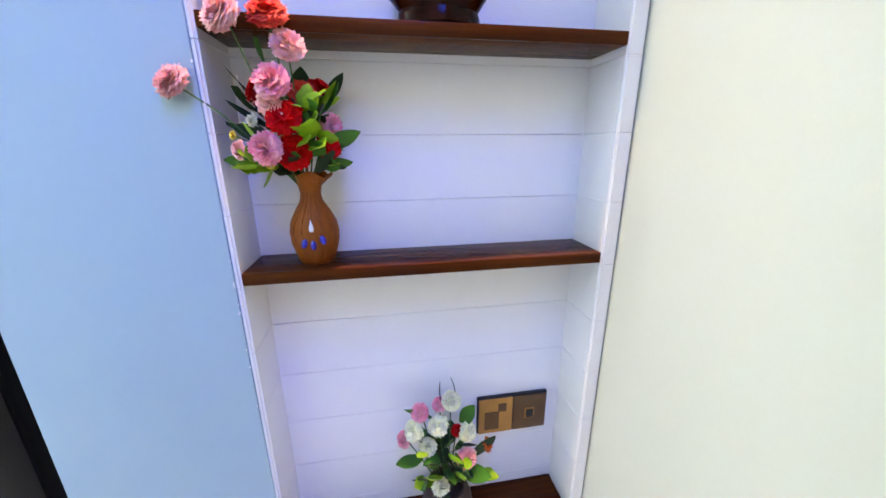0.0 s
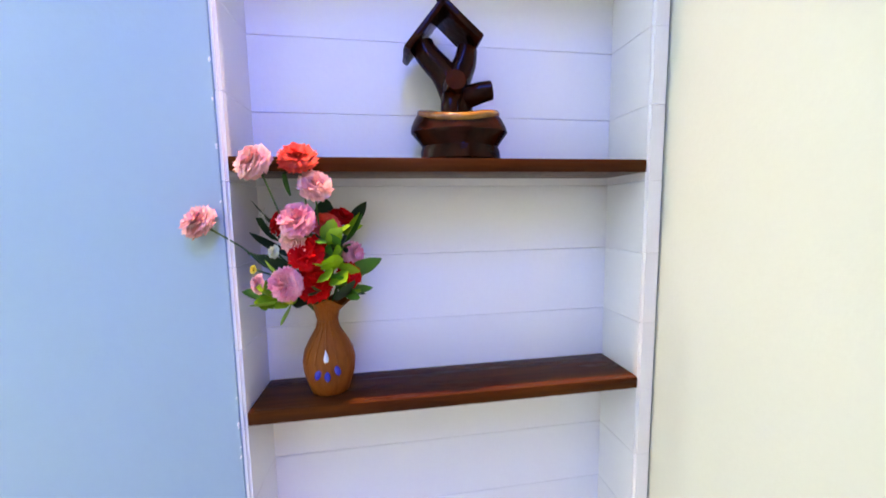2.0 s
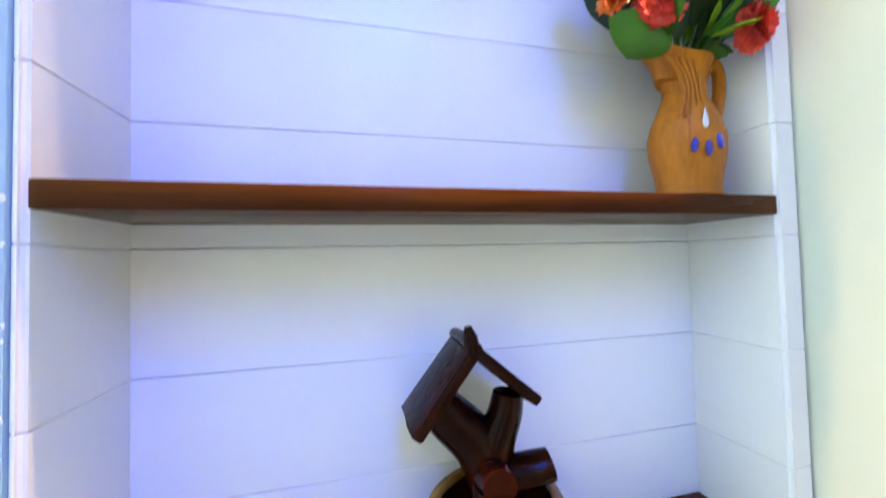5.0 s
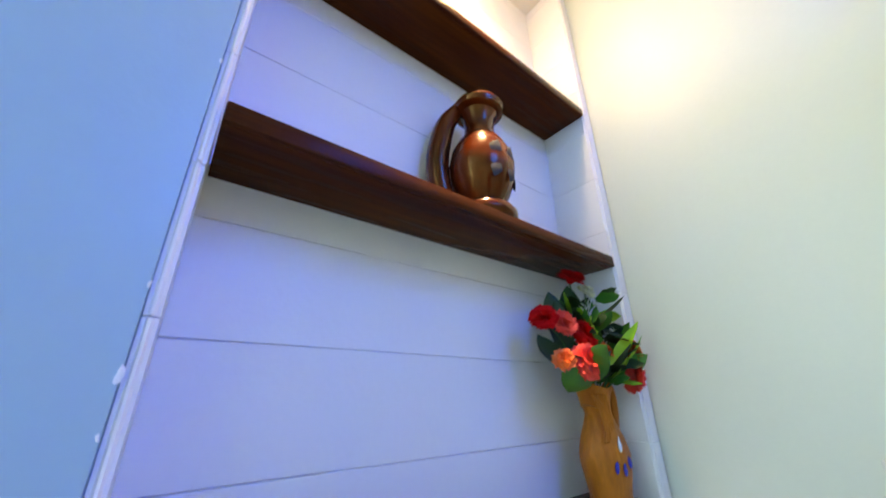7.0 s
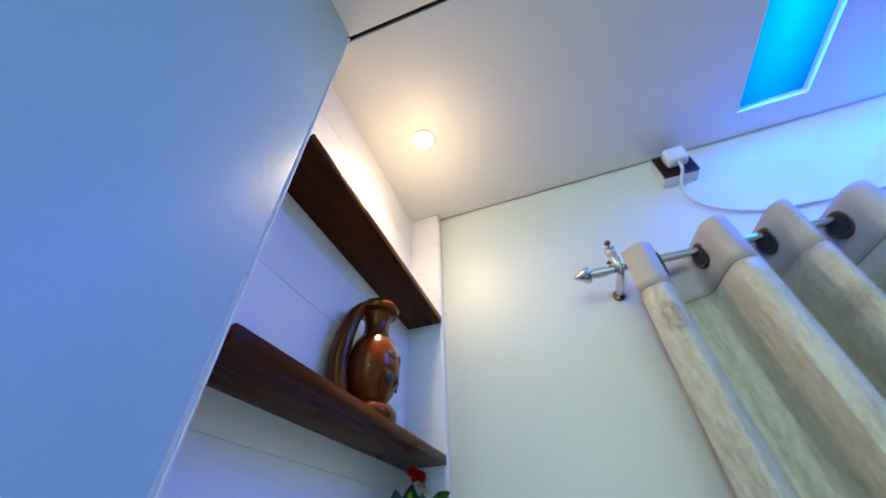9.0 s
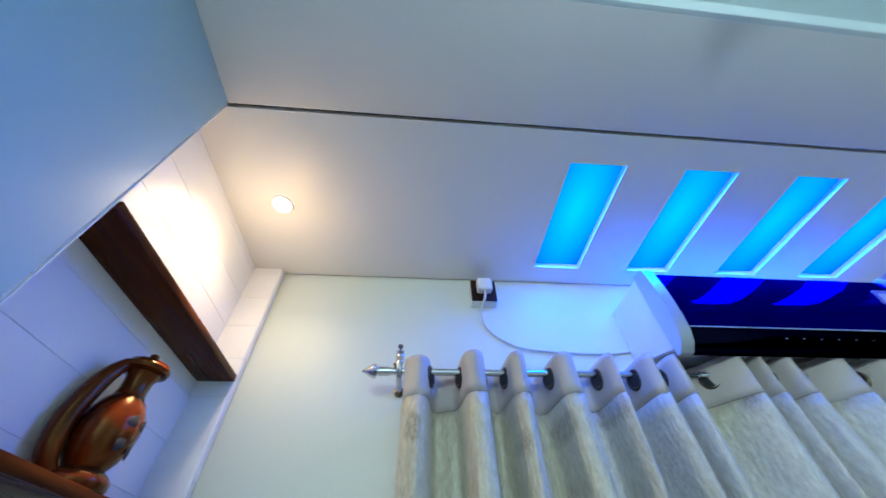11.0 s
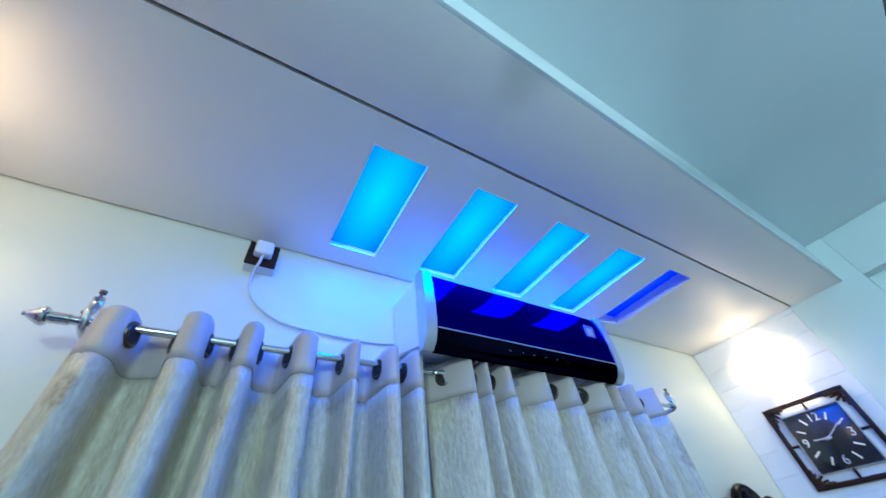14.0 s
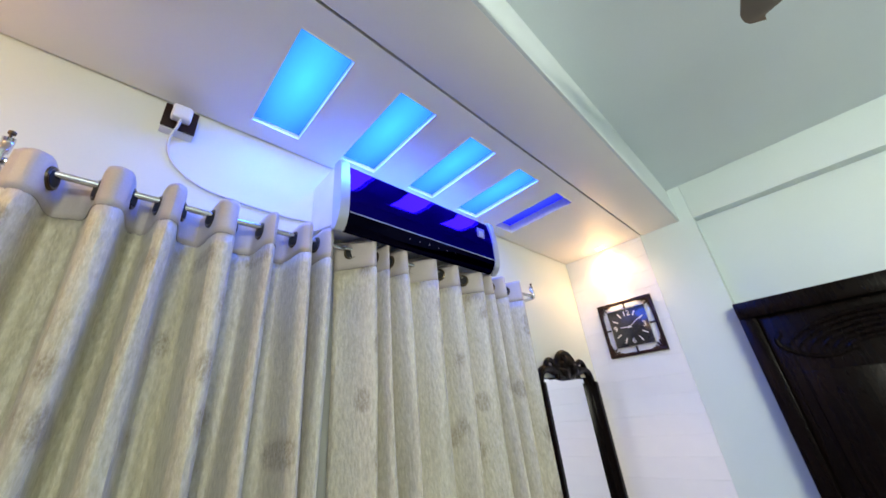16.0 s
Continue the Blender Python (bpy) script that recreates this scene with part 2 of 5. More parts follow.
M = {
    "wall": material("wall_paint", (0.70, 0.73, 0.67), 0.40, second=(0.67, 0.71, 0.65), scale=2.5, fine=0.02, fine_scale=180, bump=0.05, rough_var=0.1, spec=0.36),
    "room_wall": material("pale_teal_paint", (0.66, 0.76, 0.75), 0.45, second=(0.63, 0.73, 0.73), scale=2.5, fine=0.02, fine_scale=150, bump=0.05),
    # pier paint: blue light falling on it is mixed into the base colour
    "gloss_wall": material("gloss_paint_blue_lit", (0.38, 0.54, 0.64), 0.40, second=(0.35, 0.51, 0.62), scale=3, fine=0.02, fine_scale=90, bump=0.08, rough_var=0.08, spec=0.4),
    "ceiling": material("ceiling_board", (0.80, 0.78, 0.76), 0.45, second=(0.76, 0.75, 0.74), scale=2, fine=0.02, fine_scale=150, bump=0.04),
    "room_ceiling": material("ceiling_paint", (0.68, 0.76, 0.77), 0.6, second=(0.65, 0.73, 0.75), scale=1.5, fine=0.02, fine_scale=120, bump=0.06),
    "plank": material("white_gloss_cladding", (0.89, 0.88, 0.90), 0.32, second=(0.86, 0.85, 0.88), scale=6, fine=0.02, fine_scale=140, bump=0.05, per_object=0.03),
    "shelf": material("varnished_brown_wood", (0.104, 0.028, 0.005), 0.26, second=(0.042, 0.009, 0.003), scale=7, stretch=(0.6, 9, 9), fine=0.2,
                      fine_scale=40, bump=0.06, rough_var=0.08, spec=0.06),
    "dark_gap": material("dark_joint", (0.02, 0.02, 0.022), 0.8),
    "floor": material("floor_tile", (0.55, 0.52, 0.47), 0.25, second=(0.48, 0.45, 0.41), scale=5, fine=0.05),
    "black_wood": material("black_stained_wood", (0.0035, 0.0022, 0.0018), 0.26, second=(0.006, 0.003, 0.002), scale=6, stretch=(6, 6, 0.6), fine=0.2,
                           fine_scale=50, bump=0.05, spec=0.11),
    "ac_white": material("white_plastic", (0.80, 0.80, 0.80), 0.35, fine=0.01),
    "ac_black": material("black_gloss_film", (0.004, 0.004, 0.016), 0.08, metal=1.0, second=(0.004, 0.004, 0.014), fine=0.01),
    # black panel film; the blue of reflected slot light is in its colour
    "ac_blue_reflection": material("black_film_blue_reflection", (0.006, 0.004, 0.24), 0.06, metal=1.0, second=(0.006, 0.004, 0.22), fine=0.01),
    "silver": material("silver_plastic", (0.55, 0.57, 0.60), 0.3, metal=0.6, fine=0.02),
    "badge": material("violet_silver_film", (0.16, 0.15, 0.42), 0.35, metal=0.3, fine=0.05),
    "steel": material("chromed_steel", (0.62, 0.63, 0.65), 0.14, metal=1.0, fine=0.03, rough_var=0.05),
    "bronze": material("dark_bronze", (0.13, 0.10, 0.065), 0.28, metal=1.0, fine=0.1),
    "grey": material("grey_print", (0.62, 0.62, 0.66), 0.4, fine=0.01),
    "white_plastic": material("white_plug_plastic", (0.82, 0.82, 0.80), 0.35, fine=0.01),
    "cable": material("white_cable", (0.70, 0.70, 0.70), 0.45, fine=0.02),
    "brown_plate": material("bronze_switch_plate", (0.16, 0.085, 0.04), 0.3, metal=0.4, second=(0.12, 0.06, 0.03), scale=20, fine=0.1),
    "amber_plate": material("amber_socket_plate", (0.55, 0.27, 0.07), 0.3, metal=0.3, second=(0.45, 0.2, 0.05), scale=20, fine=0.1),
    "clay": material("carved_terracotta", (0.32, 0.080, 0.006), 0.45, second=(0.20, 0.045, 0.004), scale=25, stretch=(1, 1, 0.4), fine=0.3, fine_scale=160, bump=0.5, spec=0.25),
    "jug": material("carved_ochre_clay", (0.58, 0.19, 0.014), 0.45, second=(0.38, 0.11, 0.008), scale=25, stretch=(1, 1, 0.4), fine=0.3, fine_scale=160, bump=0.5, spec=0.25),
    "glaze": material("dark_brown_glaze", (0.036, 0.0062, 0.0018), 0.15, second=(0.008, 0.0016, 0.0008), scale=24, fine=0.25, fine_scale=80, bump=0.25, spec=0.10),
    "amber_glaze": material("amber_glazed_rim", (0.36, 0.16, 0.022), 0.16, second=(0.16, 0.055, 0.010), scale=40, fine=0.3, fine_scale=120, bump=0.2, coat=0.35),
    "copper_glaze": material("copper_brown_glaze", (0.125, 0.020, 0.003), 0.17, second=(0.035, 0.005, 0.001), scale=16, fine=0.2, fine_scale=90, bump=0.12, spec=0.7),
    "brown_weave": material("dark_woven_pot", (0.060, 0.026, 0.020), 0.5, second=(0.03, 0.014, 0.012), scale=40, fine=0.3, fine_scale=120, bump=0.5),
    "blue_gem": material("blue_enamel", (0.012, 0.016, 0.36), 0.15, coat=0.6, fine=0.05),
    "white_gem": material("white_enamel", (0.82, 0.82, 0.80), 0.2, fine=0.05),
    "header": material("curtain_header_cloth", (0.49, 0.435, 0.40), 0.5, second=(0.43, 0.38, 0.35), scale=9, fine=0.10, fine_scale=250, bump=0.15, sheen=0.2),
    "seam": material("grey_seam_thread", (0.30, 0.28, 0.25), 0.7, fine=0.1),
    "cloth": brocade(),
    "mirror": material("mirror_silver", (0.92, 0.93, 0.93), 0.015, metal=1.0, second=(0.92, 0.93, 0.93)),
    "dial": material("dark_dial", (0.018, 0.019, 0.026), 0.18, fine=0.1, fine_scale=30, coat=0.5),
    "clock_frame": material("dark_red_brown_frame", (0.026, 0.009, 0.005), 0.3, second=(0.012, 0.005, 0.004), scale=20, fine=0.2, spec=0.3),
    "brown_fan": material("brown_fan_enamel", (0.10, 0.065, 0.05), 0.35, fine=0.05),
    "lens": material("downlight_lens", (1.0, 0.9, 0.7), 0.4, emit=14.0, emit_colour=(1.0, 0.86, 0.62)),
    "tube": material("assumed_tube_glass", (0.9, 1.0, 0.97), 0.4, emit=6.0, emit_colour=(0.8, 1.0, 0.96)),
    "stem": material("green_stem", (0.05, 0.13, 0.03), 0.55, fine=0.2),
    "leaf": material("green_leaf", (0.045, 0.20, 0.012), 0.5, second=(0.015, 0.085, 0.008), scale=30, fine=0.3, per_object=0.5),
    "lime": material("lime_leaf", (0.34, 0.55, 0.012), 0.5, second=(0.09, 0.32, 0.01), scale=30, fine=0.3, per_object=0.4),
    "dark_leaf": material("dark_green_leaf", (0.010, 0.045, 0.010), 0.55, second=(0.008, 0.03, 0.012), scale=30, fine=0.3, per_object=0.5),
    "pink": material("pink_petal", (0.93, 0.33, 0.33), 0.6, second=(0.97, 0.60, 0.55), scale=60, fine=0.12, sheen=0.15, island=0.2, spec=0.2),
    "mauve": material("mauve_petal", (0.88, 0.19, 0.29), 0.6, second=(0.94, 0.46, 0.50), scale=60, fine=0.12, sheen=0.15, island=0.2, spec=0.2),
    "coral": material("coral_red_petal", (0.88, 0.06, 0.045), 0.6, second=(0.88, 0.12, 0.08), scale=60, fine=0.2, island=0.32, spec=0.1),
    "red": material("red_petal", (0.74, 0.007, 0.008), 0.6, second=(0.52, 0.004, 0.006), scale=50, fine=0.25, island=0.32, spec=0.06),
    "orange": material("orange_petal", (0.82, 0.20, 0.02), 0.55, second=(0.72, 0.08, 0.02), scale=40, fine=0.2),
    "white_petal": material("cream_white_petal", (0.90, 0.88, 0.66), 0.6, second=(0.86, 0.84, 0.46), scale=60, fine=0.12, island=0.32, spec=0.2),
    "yellow": material("yellow_petal", (0.80, 0.66, 0.08), 0.55, second=(0.72, 0.5, 0.05), scale=40, fine=0.15),
    "grey_sprig": material("grey_white_sprig", (0.62, 0.64, 0.62), 0.6, fine=0.2),
}


def slot_panel(number):
    """A blue light panel, cyan along its middle and deeper blue towards its rim."""
    m = material("blue_light_panel", (0.01, 0.03, 0.12), 0.5, spec=0.1)
    nodes, links = m.node_tree.nodes, m.node_tree.links
    b = nodes["Principled BSDF"]
    coord = nodes.new("ShaderNodeTexCoord")
    apart = nodes.new("ShaderNodeVectorMath")
    apart.operation = "SUBTRACT"
    apart.inputs[1].default_value = (0.42, 0.5, 0.5)
    links.new(coord.outputs["Generated"], apart.inputs[0])
    squeeze = nodes.new("ShaderNodeVectorMath")
    squeeze.operation = "MULTIPLY"
    squeeze.inputs[1].default_value = (0.75, 0.9, 0.0)
    links.new(apart.outputs["Vector"], squeeze.inputs[0])
    far = nodes.new("ShaderNodeVectorMath")
    far.operation = "LENGTH"
    links.new(squeeze.outputs["Vector"], far.inputs[0])
    ramp = nodes.new("ShaderNodeValToRGB")
    ramp.color_ramp.elements[0].position, ramp.color_ramp.elements[1].position = 0.05, 0.55
    if number < 4:
        ramp.color_ramp.elements[0].color, ramp.color_ramp.elements[1].color = (0.0, 0.54 - 0.035 * number, 1.0, 1), (0.0, 0.15, 1.0, 1)
    else:
        ramp.color_ramp.elements[0].color, ramp.color_ramp.elements[1].color = (0.02, 0.05, 0.60, 1), (0.0, 0.008, 0.9, 1)
    links.new(far.outputs["Value"], ramp.inputs["Fac"])
    links.new(ramp.outputs["Color"], b.inputs["Emission Color"])
    b.inputs["Emission Strength"].default_value = PANEL
    return m


M["copper_glaze"].node_tree.nodes["Principled BSDF"].inputs["Specular Tint"].default_value = (1.0, 0.55, 0.2, 1)
# tint keeps the panel's reflections blue
M["ac_blue_reflection"].node_tree.nodes["Principled BSDF"].inputs["Specular Tint"].default_value = (0.02, 0.02, 0.8, 1)
M["ac_black"].node_tree.nodes["Principled BSDF"].inputs["Specular Tint"].default_value = (0.03, 0.03, 0.06, 1)
for number in range(5):
    M["slot%d" % number] = slot_panel(number)


# ---- building helpers ----
def solid(verts, faces):
    bm = bmesh.new()
    made = [bm.verts.new(v) for v in verts]
    for f in faces:
        bm.faces.new([made[i] for i in f])
    return bm


def box(bm, x0, x1, y0, y1, z0, z1):
    m = Matrix.Translation(((x0 + x1) / 2, (y0 + y1) / 2, (z0 + z1) / 2)) @ Matrix.Diagonal((x1 - x0, y1 - y0, z1 - z0, 1))
    return bmesh.ops.create_cube(bm, size=1, matrix=m)["verts"]


def boxes(*sizes, bevel=0.0, segments=2):
    bm = bmesh.new()
    for s in sizes:
        box(bm, *s)
    if bevel:
        bmesh.ops.bevel(bm, geom=bm.edges[:], offset=bevel, segments=segments, affect="EDGES", profile=0.6)
    return bm


def mesh(name, bm, mat, smooth=True, angle=40):
    data = bpy.data.meshes.new(name)
    bmesh.ops.recalc_face_normals(bm, faces=bm.faces[:])
    if smooth:
        for f in bm.faces:
            f.smooth = True
        for e in bm.edges:
            if len(e.link_faces) == 2 and e.calc_face_angle(0) > radians(angle):
                e.smooth = False
    bm.to_mesh(data)
    bm.free()
    data.materials.append(mat)
    return data


def part(name, bm, mat, parent, label="", at=None):
    data = bm if isinstance(bm, bpy.types.Mesh) else mesh(name, bm, mat)
    ob = new(name, data)
    ob.parent = parent
    if at is not None:
        ob.matrix_basis = at
    return tagged(ob, label)


def thing(name, label, category, at=None, group="", kind=""):
    ob = new(name)
    ob.empty_display_size = 0.05
    if at is not None:
        ob.matrix_basis = at
    return tagged(ob, label, category, group, kind)


def structure(name, bm, mat, label, category):
    return tagged(new(name, mesh(name, bm, mat)), label, category, kind="structure")


def lathe(profile, segments=28, flat=(1, 1), wave=None, caps=True):
    """A turned shape: rings of (radius, height); flat squeezes x and y; wave(ring, angle) gives an offset (dr, dz)."""
    bm = bmesh.new()
    rings = []
    for i, (r, z) in enumerate(profile):
        ring = []
        for k in range(segments):
            a = 2 * math.pi * k / segments
            dr, dz = wave(i, a) if wave else (0, 0)
            ring.append(bm.verts.new(((r + dr) * math.cos(a) * flat[0], (r + dr) * math.sin(a) * flat[1], z + dz)))
        rings.append(ring)
    for lower, upper in zip(rings, rings[1:]):
        for k in range(segments):
            bm.faces.new((lower[k], lower[(k + 1) % segments], upper[(k + 1) % segments], upper[k]))
    if caps:
        bm.faces.new(rings[0][::-1])
        if profile[-1][0] > 1e-4:
            bm.faces.new(rings[-1])
    bmesh.ops.remove_doubles(bm, verts=bm.verts[:], dist=1e-5)
    return bm


def tube(points, radii, segments=10, squash=1.0, bm=None, closed=True):
    """A round bar along a line of points, with a radius at each."""
    bm = bm or bmesh.new()
    points = [Vector(p) for p in points]
    if not isinstance(radii, (list, tuple)):
        radii = [radii] * len(points)
    rings = []
    side = None
    for i, p in enumerate(points):
        way = (points[min(i + 1, len(points) - 1)] - points[max(i - 1, 0)]).normalized()
        if side is None:
            side = way.orthogonal().normalized()
        side = (side - way * side.dot(way)).normalized()
        up = way.cross(side)
        rings.append([bm.verts.new(p + (side * math.cos(2 * math.pi * k / segments) + up * squash * math.sin(2 * math.pi * k / segments)) * radii[i])
                      for k in range(segments)])
    for lower, upper in zip(rings, rings[1:]):
        for k in range(segments):
            bm.faces.new((lower[k], lower[(k + 1) % segments], upper[(k + 1) % segments], upper[k]))
    if closed:
        bm.faces.new(rings[0][::-1])
        bm.faces.new(rings[-1])
    return bm


def curve_points(points, steps=6):
    """A smooth line through the points (Catmull-Rom)."""
    pts = [Vector(p) for p in points]
    pts = [pts[0] * 2 - pts[1]] + pts + [pts[-1] * 2 - pts[-2]]
    out = []
    for a, b, c, d in zip(pts, pts[1:], pts[2:], pts[3:]):
        for i in range(steps):
            t = i / steps
            out.append(0.5 * (2 * b + (c - a) * t + (2 * a - 5 * b + 4 * c - d) * t * t + (3 * b - a - 3 * c + d) * t ** 3))
    return out + [pts[-2]]


def ring_mesh(major, minor, segments=24, sides=8):
    bm = bmesh.new()
    rows = []
    for i in range(segments):
        a = 2 * math.pi * i / segments
        rows.append([bm.verts.new(((major + minor * math.cos(2 * math.pi * k / sides)) * math.cos(a), minor * math.sin(2 * math.pi * k / sides),
                                   (major + minor * math.cos(2 * math.pi * k / sides)) * math.sin(a))) for k in range(sides)])
    for i in range(segments):
        for k in range(sides):
            bm.faces.new((rows[i][k], rows[(i + 1) % segments][k], rows[(i + 1) % segments][(k + 1) % sides], rows[i][(k + 1) % sides]))
    return bm


def lettering(name, body, size, mat, parent, at, depth=0.001):
    data = bpy.data.curves.new(name, "FONT")
    data.body, data.size, data.extrude, data.align_x, data.align_y = body, size, depth, "CENTER", "CENTER"
    ob = new(name, data)
    made = bpy.data.meshes.new_from_object(ob.evaluated_get(bpy.context.evaluated_depsgraph_get()))
    bpy.data.objects.remove(ob)
    made.materials.append(mat)
    return part(name, made, mat, parent, "", at)


# ---- setting ----
structure("floor", boxes((-3.7, 0.2, -3.5, 0.3, -0.1, 0.0)), M["floor"], "pale polished tile floor of the room", "floor")
structure("wall_north", boxes((-0.95, 0.15, 0.106, 0.25, 0, HIGH)), M["wall"], "white painted wall behind the shelf niche", "wall")
# the pier's blue is slot light held in its paint colour
structure("wall_pier", boxes((-0.88, -0.579, 0.0, 0.105, 0, HIGH), bevel=0.002), M["gloss_wall"], "glossy pale painted pier beside the shelf niche, blue light put into its colour", "wall")
rnd = random.Random(31)
bm = bmesh.new()
for k in range(36):
    z, r = rnd.uniform(0.7, CEIL - 0.05), rnd.uniform(0.0008, 0.0018)
    lump = bmesh.ops.create_icosphere(bm, subdivisions=1, radius=r, matrix=Matrix.Translation((-0.5792 - rnd.uniform(0, 0.0012), 0.0, z)))
    for v in lump["verts"]:
        v.co.y *= 0.55
        v.co.z = z + (v.co.z - z) * rnd.uniform(0.8, 3.2)
        v.co.x += rnd.uniform(-0.0006, 0.0006)
structure("trim_pier_edge", bm, M["plank"], "rough white filler lumps along the painted pier edge", "trim")
structure("wall_east", boxes((0.03, 0.15, -3.45, 0.105, 0, HIGH)), M["wall"], "off-white painted wall behind the curtains", "wall")
structure("wall_south", boxes((-0.5395, 0.029, FAR - 0.2, FAR - 0.011, 0, HIGH)), M["wall"], "white wall behind the clad clock alcove", "wall")
structure("pillar", boxes((-0.86, -0.540, FAR - 0.2, FAR + 0.002, 0, HIGH), bevel=0.002), M["room_wall"], "pale mint-white painted pillar beside the door", "pillar")
structure("wall_door_south", boxes((-3.7, -1.79, FAR - 0.2, FAR - 0.08, 0, HIGH), (-1.79, -0.861, FAR - 0.2, FAR - 0.08, 2.09, HIGH)), M["room_wall"],
          "pale painted wall round the dark door", "wall")
structure("beam_south", boxes((-3.6, -0.861, FAR - 0.079, FAR, 2.668, HIGH - 0.001), bevel=0.002), M["room_wall"], "painted beam over the dark door", "beam")
structure("wall_door_north", boxes((-3.7, -0.96, 0.16, 0.28, 0, HIGH)), M["room_wall"], "pale wall behind the dark wooden door", "wall")
structure("wall_west", boxes((-3.7, -3.6, -3.5, 0.3, 0, HIGH)), M["room_wall"], "plain pale painted wall closing the room", "wall")
structure("ceiling", boxes((-3.7, -0.790, -3.5, 0.3, HIGH, HIGH + 0.1)), M["room_ceiling"], "pale painted ceiling of the room", "ceiling")
structure("ceiling_void", boxes((-0.7895, 0.15, -3.5, 0.3, HIGH, HIGH + 0.1)), M["dark_gap"], "slab above the false ceiling", "ceiling")

def skew(bm, xs, shift):
    """Slides the edges at the given x towards +x by shift at the far wall, and not at all beside the niche."""
    for v in bm.verts:
        if any(abs(v.co.x - x) < 0.004 for x in xs):
            v.co.x += shift * max(0.0, v.co.y / FAR)
    return bm


bm = bmesh.new()
edges = [0.105] + [v for s in SLOTS for v in s] + [FAR]
box(bm, -0.568, SLOT_X[0], FAR, 0.105, CEIL, CEIL + 0.018)
box(bm, SLOT_X[1], 0.0230, FAR, -0.001, CEIL, CEIL + 0.018)
box(bm, SLOT_X[1], 0.0, -0.001, 0.105, CEIL, CEIL + 0.018)
for a, b in zip(edges[0::2], edges[1::2]):
    box(bm, SLOT_X[0], SLOT_X[1], b, a, CEIL, CEIL + 0.018)
bmesh.ops.remove_doubles(bm, verts=bm.verts[:], dist=1e-5)
structure("false_ceiling", skew(bm, (-0.568,), 0.024), M["ceiling"], "dropped white ceiling board with five long light slots", "ceiling")
structure("false_ceiling_border", skew(skew(boxes((-0.855, -0.577, FAR, 0.0, CEIL, CEIL + 0.018), bevel=0.001), (-0.577,), 0.024), (-0.855,), 0.08), M["ceiling"],
          "white border strip of the dropped ceiling", "ceiling")
structure("trim_fascia", skew(boxes((-0.868, -0.8555, FAR, 0.1, CEIL + 0.001, HIGH), bevel=0.001), (-0.868, -0.8555), 0.08), M["room_ceiling"], "pale blue-green fascia of the dropped ceiling", "trim")
structure("ceiling_joint", skew(boxes((-0.60, -0.54, FAR, 0.0, CEIL + 0.019, CEIL + 0.022), (0.010, 0.0295, FAR, 0.0, CEIL + 0.019, CEIL + 0.022)), (-0.60, -0.54), 0.024), M["dark_gap"],
          "dark shadow joint between the ceiling boards", "trim")

for number, (a, b) in enumerate(SLOTS):
    slot = thing("ceiling_light", ("recessed ceiling light slot glowing bright cyan blue" if number < 4 else
                                   "recessed ceiling light slot, dim deep blue inside"), "ceiling light", pose(0, 0, 0), "light slots in the dropped ceiling")
    x0, x1 = SLOT_X
    deep = 0.024 if number < 4 else 0.055
    part("housing", boxes((x0 - 0.008, x0 - 0.001, b - 0.008, a + 0.008, CEIL + 0.0185, CEIL + 0.02 + deep), (x1 + 0.001, x1 + 0.008, b - 0.008, a + 0.008, CEIL + 0.0185, CEIL + 0.02 + deep),
                          (x0, x1, a + 0.001, a + 0.008, CEIL + 0.0185, CEIL + 0.02 + deep), (x0, x1, b - 0.008, b - 0.001, CEIL + 0.0185, CEIL + 0.02 + deep)), M["ceiling"], slot)
    part("diffuser", boxes((x0 - 0.006, x1 + 0.006, b - 0.006, a + 0.006, CEIL + deep, CEIL + deep + 0.006)), M["slot%d" % number], slot, "glowing blue diffuser")
    trim = 0.004
    part("trim_frame", boxes((x0, x1, a - trim, a - 0.0005, CEIL - 0.0015, CEIL + 0.02), (x0, x1, b + 0.0005, b + trim, CEIL - 0.0015, CEIL + 0.02),
                             (x0 + 0.0005, x0 + trim, b + trim, a - trim, CEIL - 0.0015, CEIL + 0.02), (x1 - trim, x1 - 0.0005, b + trim, a - trim, CEIL - 0.0015, CEIL + 0.02)),
         M["ac_white"], slot)

for y in (-0.06, -3.165):
    light = thing("downlight", "small round warm-white downlight set in the dropped ceiling", "downlight", pose(-0.28, y, CEIL), "downlights")
    bm = ring_mesh(0.030, 0.004)
    bmesh.ops.rotate(bm, verts=bm.verts[:], matrix=Matrix.Rotation(radians(90), 3, "X"))
    part("bezel", bm, M["ac_white"], light)
    part("lens", lathe([(0.0, -0.002), (0.020, -0.002), (0.028, 0.0), (0.028, 0.002)]), M["lens"], light, "glowing lens")

# assumed fixture, never in view, added to carry the room's cool light
tube_light = thing("tube_light", "assumed white tube light, added out of view to light the room", "tube light", pose(-2.8, 0.16, 2.40, 0, 0, -90))
part("batten", boxes((0.0, 0.04, -0.55, 0.55, -0.025, 0.025), bevel=0.004), M["ac_white"], tube_light)
part("glass_tube", tube([(0.06, -0.52, 0), (0.06, 0.52, 0)], 0.014, 14), M["tube"], tube_light)


